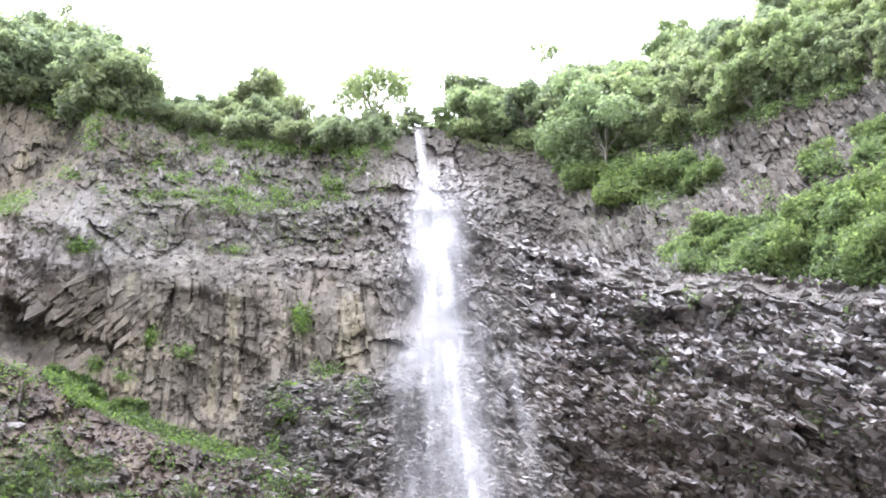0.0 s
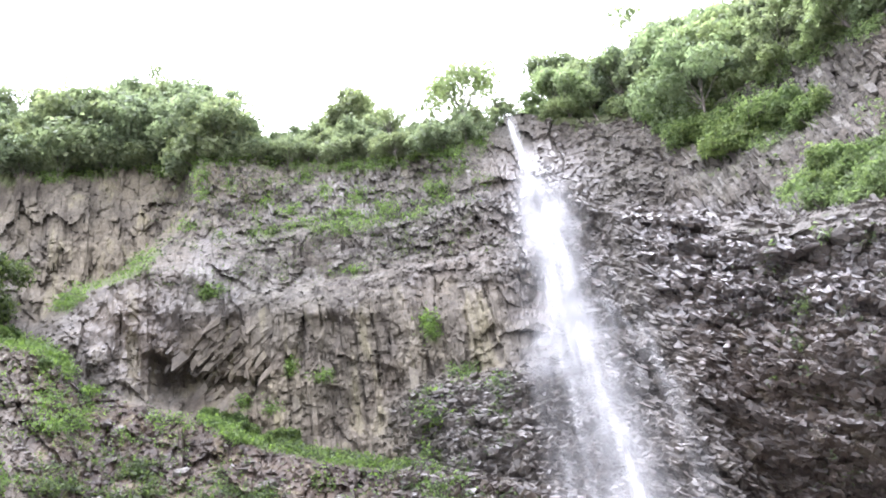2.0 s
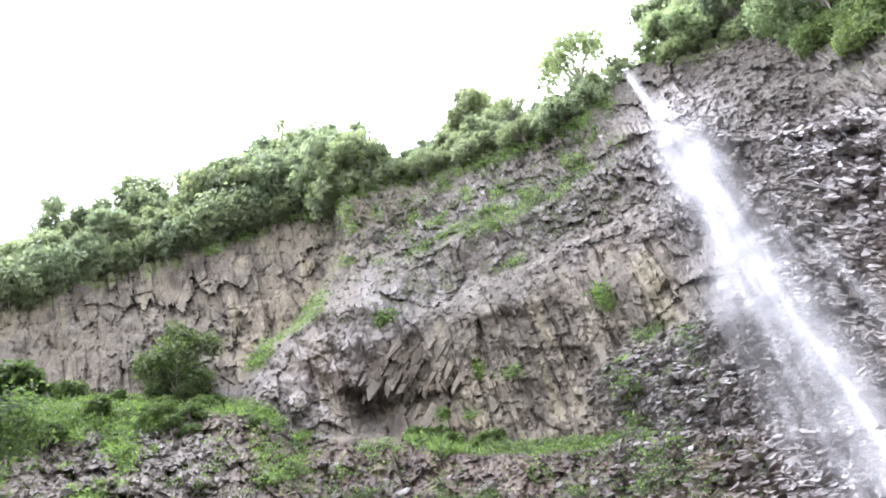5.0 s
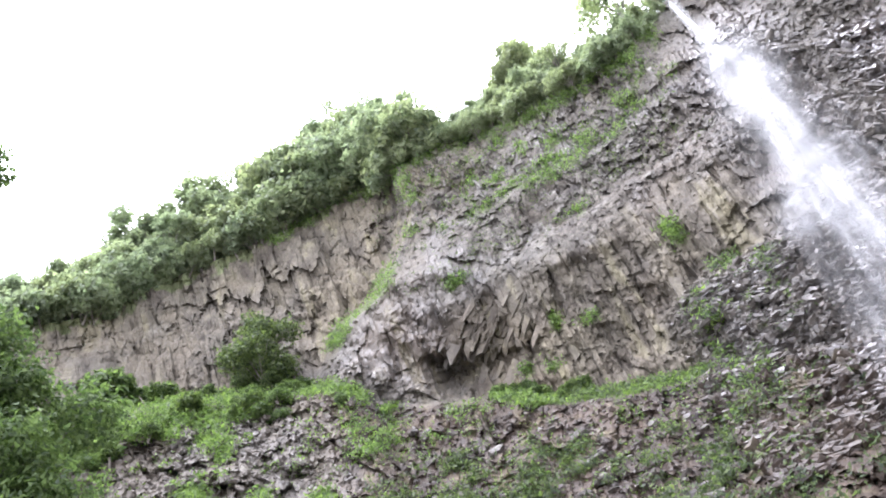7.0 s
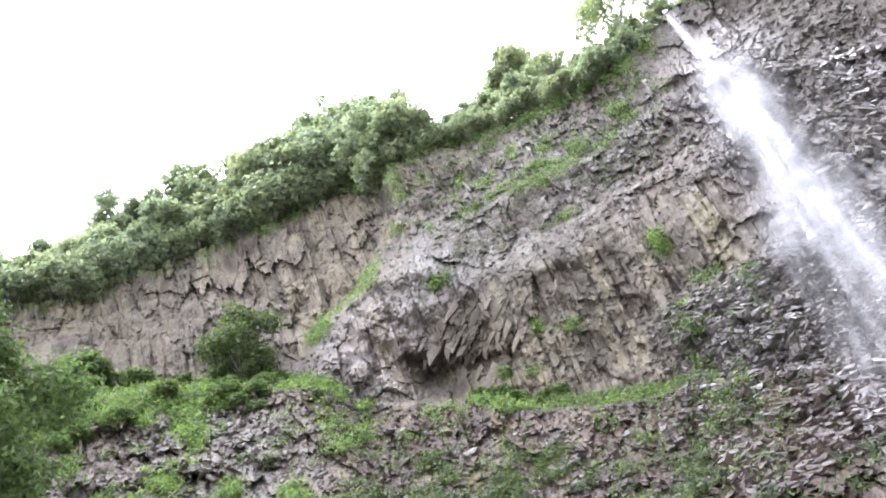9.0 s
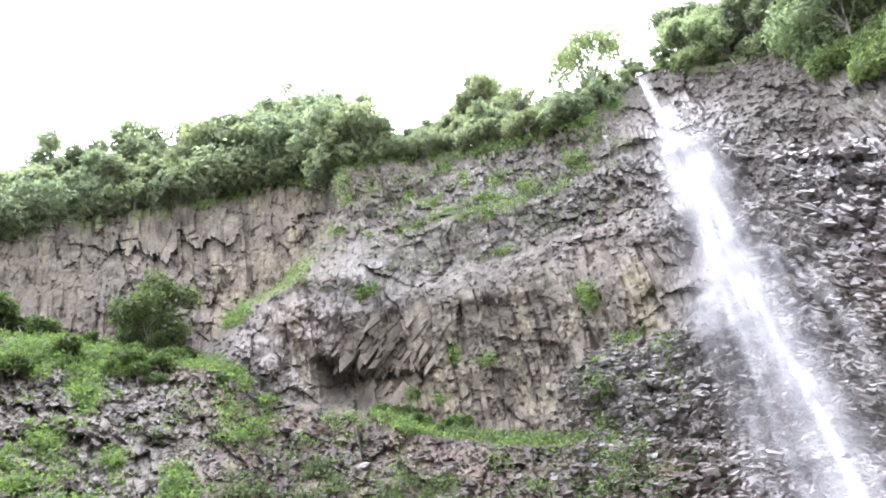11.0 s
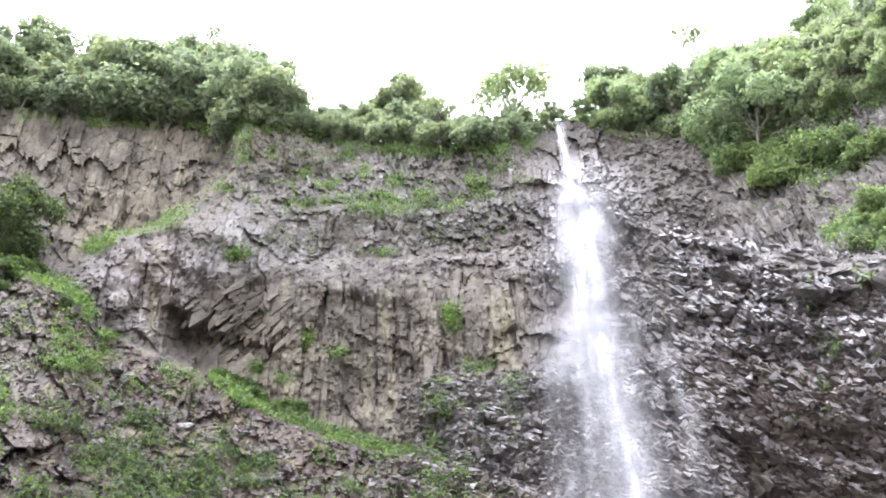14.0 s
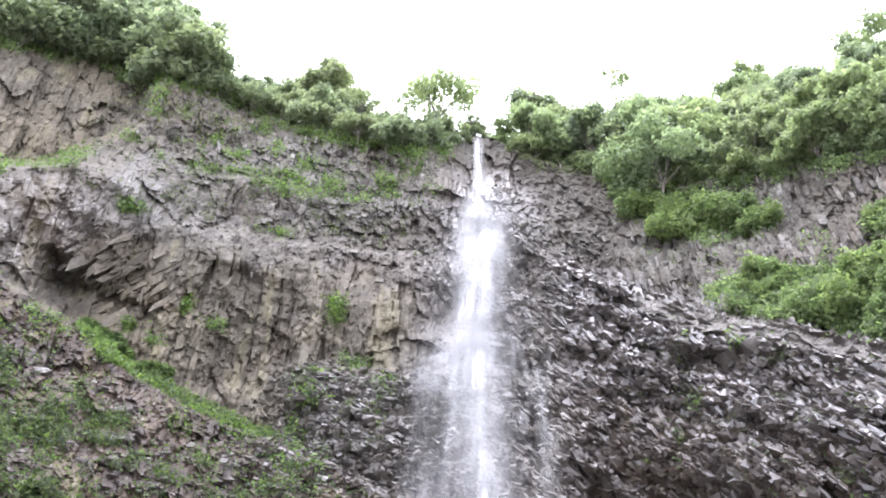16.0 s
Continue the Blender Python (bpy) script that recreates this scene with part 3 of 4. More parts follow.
def land_height(az, d, zr):
    steep = 0.72 + 0.4 * step(6, 16, az)
    rise = steep * np.minimum(d, 12 + 14 * step(6, 16, az)) + 0.12 * np.clip(d - 26, 0, 90)
    fall = np.clip(d - 120, 0, 400) * 0.42
    h = zr + rise - fall + (fbm(az * 0.3, d * 0.12, 91) - 0.5) * 1.6 * step(0.3, 3, d)
    return np.maximum(h, -0.5)


TZ = land_height(TA, out_d, z_rim)
TR = r_rim + out_d
land = np.stack([TR * np.sin(np.radians(TA)), TR * np.cos(np.radians(TA)), TZ], -1)
tagged(new("hill", mesh_of("hill", land.reshape(-1, 3), grid_faces(*TA.shape), SOIL)),
       "dark forest floor on the hill above the cliff", "hillside", kind="structure")


for col in (0, -1):
    prof = np.vstack([XYZ[col], land[col]])
    foot = prof.copy()
    foot[:, 2] = -0.6
    ends = np.stack([prof, foot], 1)
    tagged(new("cliff_end", mesh_of("cliff_end", ends.reshape(-1, 3), grid_faces(*ends.shape[:2]), SOIL)),
           "overgrown flank that closes the cliff", "hillside", kind="structure")


def on_land(az, d):
    az, d = np.float64(az), np.float64(d)
    zr = EYE + reach(az, rim(az)) * np.tan(np.radians(rim(az)))
    a = radians(az)
    r = reach(az, rim(az)) + d
    return Vector((r * math.sin(a), r * math.cos(a), float(land_height(az, d, zr))))


def on_cliff(az, el, lift=0.0):
    p = place(np.float64(az), np.float64(el), reach(np.float64(az), np.float64(el)) - lift)
    return Vector(p.tolist())


# ---------------------------------------------------------------- plants
rng = np.random.default_rng(7)


def leaf_cloud(centres, normals, sizes, long=1.5):
    """One small pointed leaf blade a centre."""
    k = len(centres)
    nrm = normals / np.maximum(np.linalg.norm(normals, axis=1, keepdims=True), 1e-6)
    ref = rng.normal(size=(k, 3))
    t = np.cross(nrm, ref)
    t /= np.maximum(np.linalg.norm(t, axis=1, keepdims=True), 1e-6)
    b = np.cross(nrm, t)
    s = sizes[:, None]
    v = np.stack([centres - t * s * long * 0.5 + b * s * 0.42, centres - t * s * long * 0.35 - b * s * 0.45,
                  centres + t * s * long * 0.55 + nrm * s * 0.12], 1)
    return v.reshape(-1, 3), np.arange(3 * k).reshape(-1, 3)


def crown_mesh(name, blobs, leaves, size, mat, shell=0.55):
    cs, ns, ss = [], [], []
    vol = np.array([b[3] ** 2 for b in blobs])
    for (x, y, z, r, sq), k in zip(blobs, (leaves * vol / vol.sum()).astype(int)):
        d = rng.normal(size=(k, 3))
        d /= np.linalg.norm(d, axis=1, keepdims=True)
        lumpy = 1 + 0.25 * np.sin(d[:, :1] * 5 + x * 3) * np.sin(d[:, 1:2] * 6 + y) + 0.18 * np.sin(d[:, 2:] * 9 + z)
        rad = (shell + (1.08 - shell) * rng.random((k, 1)) ** 0.6) * lumpy * (1 + 0.28 * (rng.random((k, 1)) < 0.13) * rng.random((k, 1)))
        p = d * rad * r * np.array([1, 1, sq])
        cs.append(p + np.array([x, y, z]))
        ns.append(d * 0.7 + rng.normal(size=(k, 3)) * 0.55 + np.array([0, 0, 0.55]))
        ss.append(size * (0.6 + 0.8 * rng.random(k)))
    v, f = leaf_cloud(np.vstack(cs), np.vstack(ns), np.concatenate(ss))
    return mesh_of(name, v, f, mat)


def tube(pts, radii, sides=6):
    v, f = [], []
    pts = [Vector(p) for p in pts]
    for i, p in enumerate(pts):
        d = (pts[min(i + 1, len(pts) - 1)] - pts[max(i - 1, 0)]).normalized()
        a = d.orthogonal().normalized()
        b = d.cross(a)
        for k in range(sides):
            w = 2 * math.pi * k / sides
            v.append(tuple(p + (a * math.cos(w) + b * math.sin(w)) * radii[i]))
    for i in range(len(pts) - 1):
        for k in range(sides):
            q = (k + 1) % sides
            f.append((i * sides + k, i * sides + q, (i + 1) * sides + q, (i + 1) * sides + k))
    return v, f


def limbs_mesh(name, trunk, limbs, mat):
    vs_, fs_ = [], []
    for pts, radii in [trunk] + limbs:
        v, f = tube(pts, radii)
        fs_ += [tuple(i + len(vs_) for i in q) for q in f]
        vs_ += v
    me = mesh_of(name, vs_, fs_, mat)
    me.shade_smooth()
    return me


def make_tree(name, label, height, spread, blobs_n, leaves, size, mat, squash=0.75, bare=0.35, seed=1, shell=0.55, category="tree", girth=0.014, puff=(0.30, 0.52)):
    """A tree of its own at the origin: trunk with limbs, and a crown of many leaves round the limbs' ends."""
    r = random.Random(seed)
    root = tagged(new(name), label, category)
    bend = [(r.uniform(-.06, .06) * height, r.uniform(-.06, .06) * height) for _ in range(4)]
    tr = [(0, 0, -0.6)] + [(bend[i][0] * (i + 1) / 4, bend[i][1] * (i + 1) / 4, height * 0.82 * (i + 1) / 4) for i in range(4)]
    rad = [height * girth * k for k in (1.25, 1.0, 0.75, 0.5, 0.22)]
    limbs, blobs = [], []
    for i in range(blobs_n):
        w = 2 * math.pi * (i + r.uniform(-.3, .3)) / blobs_n * 1.0
        up = bare + (1 - bare) * (0.25 + 0.75 * r.random())
        reach_ = spread * (0.35 + 0.65 * r.random()) * (1.15 - 0.75 * abs(up - 0.6))
        z0 = height * bare * r.uniform(0.9, 1.5)
        tip = Vector((math.cos(w) * reach_, math.sin(w) * reach_, height * up * 0.92))
        base = Vector((bend[1][0] * .5, bend[1][1] * .5, min(z0, tip.z * 0.8)))
        mid = base.lerp(tip, 0.5) + Vector((0, 0, 0.06 * height))
        limbs.append(([base, mid, tip], [height * girth * 0.46, height * girth * 0.28, height * girth * 0.11]))
        blobs.append((tip.x, tip.y, tip.z, spread * r.uniform(*puff), squash))
    blobs.append((bend[3][0], bend[3][1], height * 0.9, spread * 0.42, squash))
    part("trunk", limbs_mesh("trunk", (tr, rad), limbs, BARK), root)
    part("crown", crown_mesh("crown", blobs, leaves, size, mat, shell), root)
    return root


def make_shrub(name, label, wide, tall, blobs_n, leaves, size, mat, seed):
    r = random.Random(seed)
    root = tagged(new(name), label, "shrub")
    limbs, blobs = [], []
    for i in range(blobs_n):
        w = r.uniform(0, 6.283)
        q = wide * math.sqrt(r.random()) * 0.8
        tip = Vector((math.cos(w) * q, math.sin(w) * q, tall * (0.35 + 0.5 * r.random())))
        limbs.append(([Vector((0, 0, -0.4)), tip * 0.5 + Vector((0, 0, 0.1 * tall)), tip], [0.06, 0.04, 0.015]))
        blobs.append((tip.x, tip.y, tip.z, wide * r.uniform(0.32, 0.5), 0.75))
    part("stem", limbs_mesh("stem", limbs[0], limbs[1:], BARK), root)
    part("foliage", crown_mesh("foliage", blobs, leaves, size, mat, 0.45), root)
    return root


def scatter(kinds, spots, group):
    """Copies of the given plants at the spots (place, scale, lean), each with its own turn; the first stay where they are used."""
    r = random.Random(len(spots) * 31 + len(group))
    used = set()
    for i, (p, sc, lean) in enumerate(spots):
        k = kinds[i % len(kinds)] if r.random() < 0.5 else r.choice(kinds)
        m = Matrix.Translation(p) @ Euler((lean * r.uniform(-1, 1), lean * r.uniform(-1, 1), r.uniform(0, 6.283))).to_matrix().to_4x4() @ Matrix.Scale(sc, 4)
        if k.name not in used:
            used.add(k.name)
            k.matrix_basis = m
            k["group"] = group
        else:
            c = copy_thing(k, m)
            c["group"] = group
    for k in kinds:
        if k.name not in used:
            k.matrix_basis = Matrix.Translation(spots[0][0])


RIM_LABELS = ("broad leafy forest tree on the rim of the cliff", "dark green round-crowned tree above the cliff",
              "tall forest tree with open crown on the cliff top", "low spreading forest tree on the cliff edge")
rim_kinds = [make_tree("forest_tree", RIM_LABELS[i % 4], h, s, b, 4400 if sq < 0.85 else 2600, 0.24, LEAF_RIM, sq, 0.22 if sq < 0.85 else 0.4, seed=10 + i, shell=0.3 if sq < 0.85 else 0.15, puff=(0.2, 0.38))
             for i, (h, s, b, sq) in enumerate(((5.6, 3.1, 15, .7), (6.6, 2.8, 14, .8), (5.0, 3.3, 15, .6), (6.0, 2.6, 12, .85)))]
r_ = random.Random(4)
spots = []
for d, gap_, sc in ((0.3, 1.7, 0.75), (1.6, 2.0, 0.95), (4.2, 2.6, 1.15)):
    az = -62.0
    while az < -1.8:
        az += gap_ * r_.uniform(0.7, 1.25)
        tall = line(az, (-52, 1.05), (-46, 1.15), (-36, 1.38), (-33, 1.82), (-30, 1.86), (-26, 1.82), (-23, 1.3), (-21.5, .6), (-20, .3), (-18.5, .72), (-16, .85), (-12.5, .9), (-8, .7), (-4, .55), (-1, .4))
        spots.append((on_land(az, d + r_.uniform(-.5, .5)) + Vector((0, 0, -0.3)), sc * tall * r_.uniform(0.85, 1.15), 0.12))
scatter(rim_kinds, [s for s in spots if s[1] > 0.2], "trees along the cliff rim")

hill_kinds = [make_tree("hillside_tree", "bright green leafy tree on the steep hillside", h, s, b, 4600, 0.24, LEAF_BRIGHT, sq, 0.2, seed=30 + i, shell=0.35, puff=(0.22, 0.42))
              for i, (h, s, b, sq) in enumerate(((5.0, 2.8, 13, .7), (6.0, 2.7, 13, .8), (4.6, 3.0, 13, .65)))]
spots = []
for d, gap_ in ((0.4, 2.0), (2.6, 2.3), (5.4, 2.7), (9.2, 3.1), (12.6, 3.3), (16.5, 3.6)):
    az = 2.2
    while az < 43:
        az += gap_ * r_.uniform(0.7, 1.25)
        if d > 6 and az < 6:
            continue
        sc = (0.8 if d < 1 else 1.0) * line(az, (2, .85), (4, 1.2), (6, 1.25), (8, 1.0), (9, 1.0), (11, 1.3), (13, 1.38), (15, 1.1), (17, .9), (40, .95))
        spots.append((on_land(az, d + r_.uniform(-.7, .7)) + Vector((0, 0, -0.3)), sc * r_.uniform(0.8, 1.15), 0.12))
scatter(hill_kinds + rim_kinds[:2], spots, "trees on the hillside")

lip_tree = make_tree("lip_tree", "slender tree with airy crown beside the waterfall lip", 7.2, 3.1, 12, 3000, 0.24, LEAF_BRIGHT, .75, 0.3, seed=55, shell=0.2)
lip_tree.matrix_basis = Matrix.Translation(on_land(-3.5, 0.8)) @ Matrix.Scale(1.0, 4)
round_tree = make_tree("round_tree", "dark round-crowned tree behind the rim", 7.6, 2.0, 8, 4200, 0.24, LEAF_RIM, .85, 0.4, seed=57)
round_tree.matrix_basis = Matrix.Translation(on_land(-12.6, 3.5))
left_tree = make_tree("open_tree", "open-crowned tree standing above the rim canopy", 8.8, 2.3, 8, 2600, 0.24, LEAF_RIM, .7, 0.45, seed=59, shell=0.25)
left_tree.matrix_basis = Matrix.Translation(on_land(-46.2, 3.0))
open_kinds = [make_tree("open_tree", "open-crowned tree standing above the rim canopy", h, sp, 11, 1500, 0.2, LEAF_RIM, .7, 0.5, seed=260 + i, shell=0.1, puff=(0.2, 0.34))
              for i, (h, sp) in enumerate(((7.6, 2.2), (6.6, 2.6)))]
scatter(open_kinds, [(on_land(az, d) + Vector((0, 0, -0.2)), sc, 0.15) for az, d, sc in
                     ((-33.2, 3.2, 1.12), (-31.6, 4.0, 1.1), (-28.4, 3.0, 1.3), (-26.9, 3.6, 1.3), (-41.6, 3.0, .95), (-38.0, 3.4, 1.0),
                      (-11.0, 3.0, .8), (-9.6, 2.4, .72), (-7.6, 1.6, .45), (-0.9, 1.4, .42), (4.0, 2.0, .75), (6.2, 2.4, .78), (12.4, 6.0, 1.0), (13.6, 7.0, 1.0), (20.3, 10.0, .8))],
        "open trees on the skyline")
sprig = make_tree("sparse_tree", "thin sparse tree rising above the hillside", 12.0, 1.5, 6, 130, 0.30, LEAF_BRIGHT, .6, 0.85, seed=61, shell=0.1, girth=0.005)
sprig.matrix_basis = Matrix.Translation(on_land(10.7, 2.5))

# pale-stemmed slope tree and shrubs on the right-hand banks
slope_tree = make_tree("slope_tree", "leafy tree with pale trunk growing from the cliff face", 6.4, 2.9, 10, 6000, 0.22, LEAF_BRIGHT, .75, 0.3, seed=63)
slope_tree.matrix_basis = Matrix.Translation(on_cliff(13.4, 35.6, 0.3))
shrubs = [make_shrub("shrub", "bright green leafy shrub rooted on a rock bank", w, t, b, 1900, 0.20, LEAF_BANK, 70 + i)
          for i, (w, t, b) in enumerate(((1.7, 1.7, 7), (2.2, 1.5, 8), (1.4, 2.0, 6)))]
spots = []
for az0, az1, e0, e1, count in ((12.5, 21.5, 33.6, 35.3, 34), (17.5, 35, 27.0, 31.0, 60), (26, 36, 32.2, 34.0, 18), (10.2, 14.5, 35.0, 37.0, 14)):
    for _ in range(count * 3):
        az, el = r_.uniform(az0, az1), r_.uniform(e0, e1)
        if el < shelf(az) + 0.35 or green(np.array([az]), np.array([el]))[0] < 0.5:
            continue
        spots.append((on_cliff(az, el, 0.1), r_.uniform(0.45, 0.95) * (0.5 if el > 31.6 and az > 23 else 1.0), 0.3))
        count -= 1
        if count == 0:
            break
scatter(shrubs, spots, "shrubs on the banks")
rim_shrubs = [make_shrub("shrub", "grey-green leafy shrub on the cliff edge", w, t, b, 1900, 0.20, LEAF_RIM if i < 3 else LEAF_BRIGHT, 170 + i)
              for i, (w, t, b) in enumerate(((1.7, 1.7, 7), (2.2, 1.5, 8), (1.4, 2.0, 6), (1.8, 1.6, 7), (2.1, 1.6, 8)))]
spots = []
az = -60.0
while az < 40:
    az += r_.uniform(0.8, 1.7) if az > -20 else r_.uniform(0.5, 1.05)
    if -2.2 < az < 2.4:
        continue
    d = r_.uniform(-0.1, 0.9)
    spots.append((on_land(az, max(d, 0.05)) + Vector((0, 0, -0.2 - (0.35 if az < -21 else 0))), r_.uniform(0.7, 1.25) * line(az, (-60, 1.25), (-23, 1.35), (-21.5, .8), (-20, .45), (-18, .75), (-6, .85), (-2, .85), (2, .6), (9, 1.1), (40, 1.1)), 0.3))
    if az > 5:
        spots.append((on_land(az + 0.4, r_.uniform(2, 14)), r_.uniform(0.8, 1.3), 0.3))
scatter(rim_shrubs[:3], [q for q in spots if q[0].x < 0], "shrubs along the cliff edge")
scatter(rim_shrubs[3:], [q for q in spots if q[0].x >= 0], "shrubs under the hillside trees")

# the left-hand alcove's bush and the growth on its ledge
bush = make_tree("alcove_bush", "dense dark bush against the alcove wall", 6.2, 2.7, 13, 7500, 0.20, UNDERGROWTH, .85, 0.08, seed=83, shell=0.3, category="bush")
bush.matrix_basis = Matrix.Translation(on_cliff(-39.4, 31.0, 1.0)) @ Matrix.Rotation(0.12, 4, "Y") @ Matrix.Diagonal((0.78, 0.78, 0.92, 1))
for az, el, sc in ((-38.3, 31.3, 0.52), (-40.4, 31.5, 0.5), (-39.0, 30.9, 0.42)):
    copy_thing(bush, Matrix.Translation(on_cliff(az, el, 1.1) + Vector((0, 0, -0.9))) @ Matrix.Rotation(az * 1.7, 4, "Z") @ Matrix.Scale(sc, 4))
ledge_shrubs = [make_shrub("ledge_shrub", "low green shrub on the grassy ledge", w, t, b, 2000, 0.16, LEAF_NEAR, 90 + i)
                for i, (w, t, b) in enumerate(((1.3, 1.1, 6), (1.7, 1.0, 7), (1.0, 1.4, 5)))]
spots = []
for _ in range(30):
    az = r_.uniform(-58, -34)
    e = ledge(az) + r_.uniform(-2.6, 0.5) * line(az, (-58, 1.3), (-44, 0.9), (-34, 0.35))
    spots.append((on_cliff(az, e, 0.05), r_.uniform(0.5, 1.2) * line(az, (-58, 1.4), (-46, 1.0), (-34, .6)), 0.3))
for az, lift, sc in ((-49.6, 0.9, 1.9), (-48.4, 0.5, 1.7), (-47.2, 0.3, 1.5), (-46.0, 0.2, 1.2), (-50.6, 0.6, 2.0), (-43.4, 0.1, 0.9), (-37.0, 0.2, 0.8)):
    spots.append((on_cliff(az, ledge(az) + lift, 0.05), sc, 0.2))
for _ in range(24):
    az = r_.uniform(-25.5, -19.5)
    spots.append((on_cliff(az, ledge(az) + r_.uniform(-0.1, 0.6), 0.05), r_.uniform(0.4, 0.8), 0.3))
scatter(ledge_shrubs, spots, "shrubs on the ledge")

# the near tree at the edge of the clearing
near = tagged(new("near_tree"), "leafy tree near the viewer with bare lower twigs", "tree")
tr_pts = [(0, 0, -0.3), (0.2, 0.1, 5), (-0.1, 0.3, 10), (0.2, 0.2, 14.5), (0.3, 0.2, 18.5)]
near_limbs, near_blobs = [], []
rn = random.Random(5)
for i in range(46):
    z0 = rn.uniform(4.5, 11.4)
    w = rn.uniform(0, 6.283)
    q = rn.uniform(0.9, 2.2)
    tip = Vector((math.cos(w) * q, math.sin(w) * q, z0 + rn.uniform(0.2, 1.2)))
    near_limbs.append(([(0.1, 0.2, z0 - 0.6), (tip.x * .5, tip.y * .5, z0 + 0.2), tuple(tip)], [0.06, 0.04, 0.012]))
    if i % 6:
        near_blobs.append((tip.x, tip.y, tip.z, rn.uniform(0.5, 0.95), 0.6))
for tip in ((1.0, 0.5, 17.6), (0.8, 0.7, 17.2), (-1.2, -0.4, 16.4), (-0.8, 0.6, 17.8), (-0.6, -0.9, 14.6)):
    near_limbs.append(([(0.2, 0.2, tip[2] - 0.9), (tip[0] * .55, tip[1] * .55, tip[2] - 0.2), tip], [0.05, 0.03, 0.01]))
    near_blobs.append((*tip, 0.27 if tip[0] > 0 else 0.42, 0.7))
near.matrix_basis = pose(15.6 * math.sin(radians(-58.6)), 15.6 * math.cos(radians(-58.6)), 0)
near_trunk = part("trunk", limbs_mesh("trunk", (tr_pts, [.30, .26, .2, .12, .04]), [], BARK), near)
for limb in near_limbs:
    part("branch", limbs_mesh("branch", limb, [], BARK), near_trunk)
part("crown", crown_mesh("crown", near_blobs, 72000, 0.068, LEAF_NEAR, 0.3), near)


# grass and small plants rooted on the rock
def tufts(name, label, az0, az1, e0, e1, tries, blades, size, mat, floor_, where=None):
    a = rng.uniform(az0, az1, tries)
    e = rng.uniform(e0, e1, tries)
    keep = (green(a, e) * (0.6 + 0.7 * rng.random(tries)) > floor_) & (e < rim(a) - 0.1)
    if where is not None:
        keep &= where(a, e)
    a, e = a[keep], e[keep]
    if len(a) == 0:
        return
    p = place(a, e, reach(a, e) - 0.03)
    k = len(p)
    base = np.repeat(p, blades, 0)
    spread = rng.normal(size=(k * blades, 3)) * np.array([0.26, 0.26, 0.16]) + np.array([0, 0, 0.10])
    toward = -base / np.linalg.norm(base, axis=1, keepdims=True)
    c = base + spread + toward * 0.10
    nn = rng.normal(size=(k * blades, 3)) * 0.6 + np.array([0, 0, 0.7]) + toward * 0.5
    v, f = leaf_cloud(c, nn, size * (0.5 + rng.random(k * blades)), 1.9)
    tagged(new(name, mesh_of(name, v, f, mat)), label, "grass", kind="stuff")


tufts("ledge_grass", "bright green grass along the sloping ledge", -58, -9, 19.5, 33, 26000, 17, 0.12, GRASS, 0.58, lambda a, e: (e > ledge(a) - 0.9) | (a < -37))
tufts("slope_grass", "thin dull grass between stones on the slope", -46, -9, 16, 31, 30000, 5, 0.08, GRASS, 0.12, lambda a, e: (zones(a, e)["front"] > 0.6) & (fbm(a * 2.6, e * 3.0, 45) > 0.60))
tufts("slope_undergrowth", "dark green undergrowth over the rocky slope", -38, -11, 14, 24, 26000, 8, 0.12, UNDERGROWTH, 0.76)
tufts("wall_plants", "patchy grass and ferns on the upper rock wall", -36, -1, 25.5, 41, 16000, 15, 0.10, GRASS, 0.5)
tufts("crevice_plants", "small dull green plants in cracks of the wall", -31, -2, 31, 40.4, 15000, 4, 0.09, UNDERGROWTH, 0.27, lambda a, e: green(a, e) < 0.5)
tufts("bank_plants", "green undergrowth between rocks on the banks", 5, 36, 24, 38.5, 14000, 16, 0.13, LEAF_BANK, 0.62)
tufts("wet_rock_plants", "small dark plants in cracks of wet rock", -14, 36, 12, 28, 11000, 8, 0.11, UNDERGROWTH, 0.42)

# ---------------------------------------------------------------- the waterfall
WATER = water_material("white_water", 1.5, 0.42, 0.16, 3)
VEIL = water_material("water_veil", 0.9, 0.62, 0.4, 2)
MIST = water_material("spray_mist", 0.3, 0.36, 0.6, 2)
fall = tagged(new("waterfall"), "white waterfall streaming down the dark wet cliff", "waterfall")


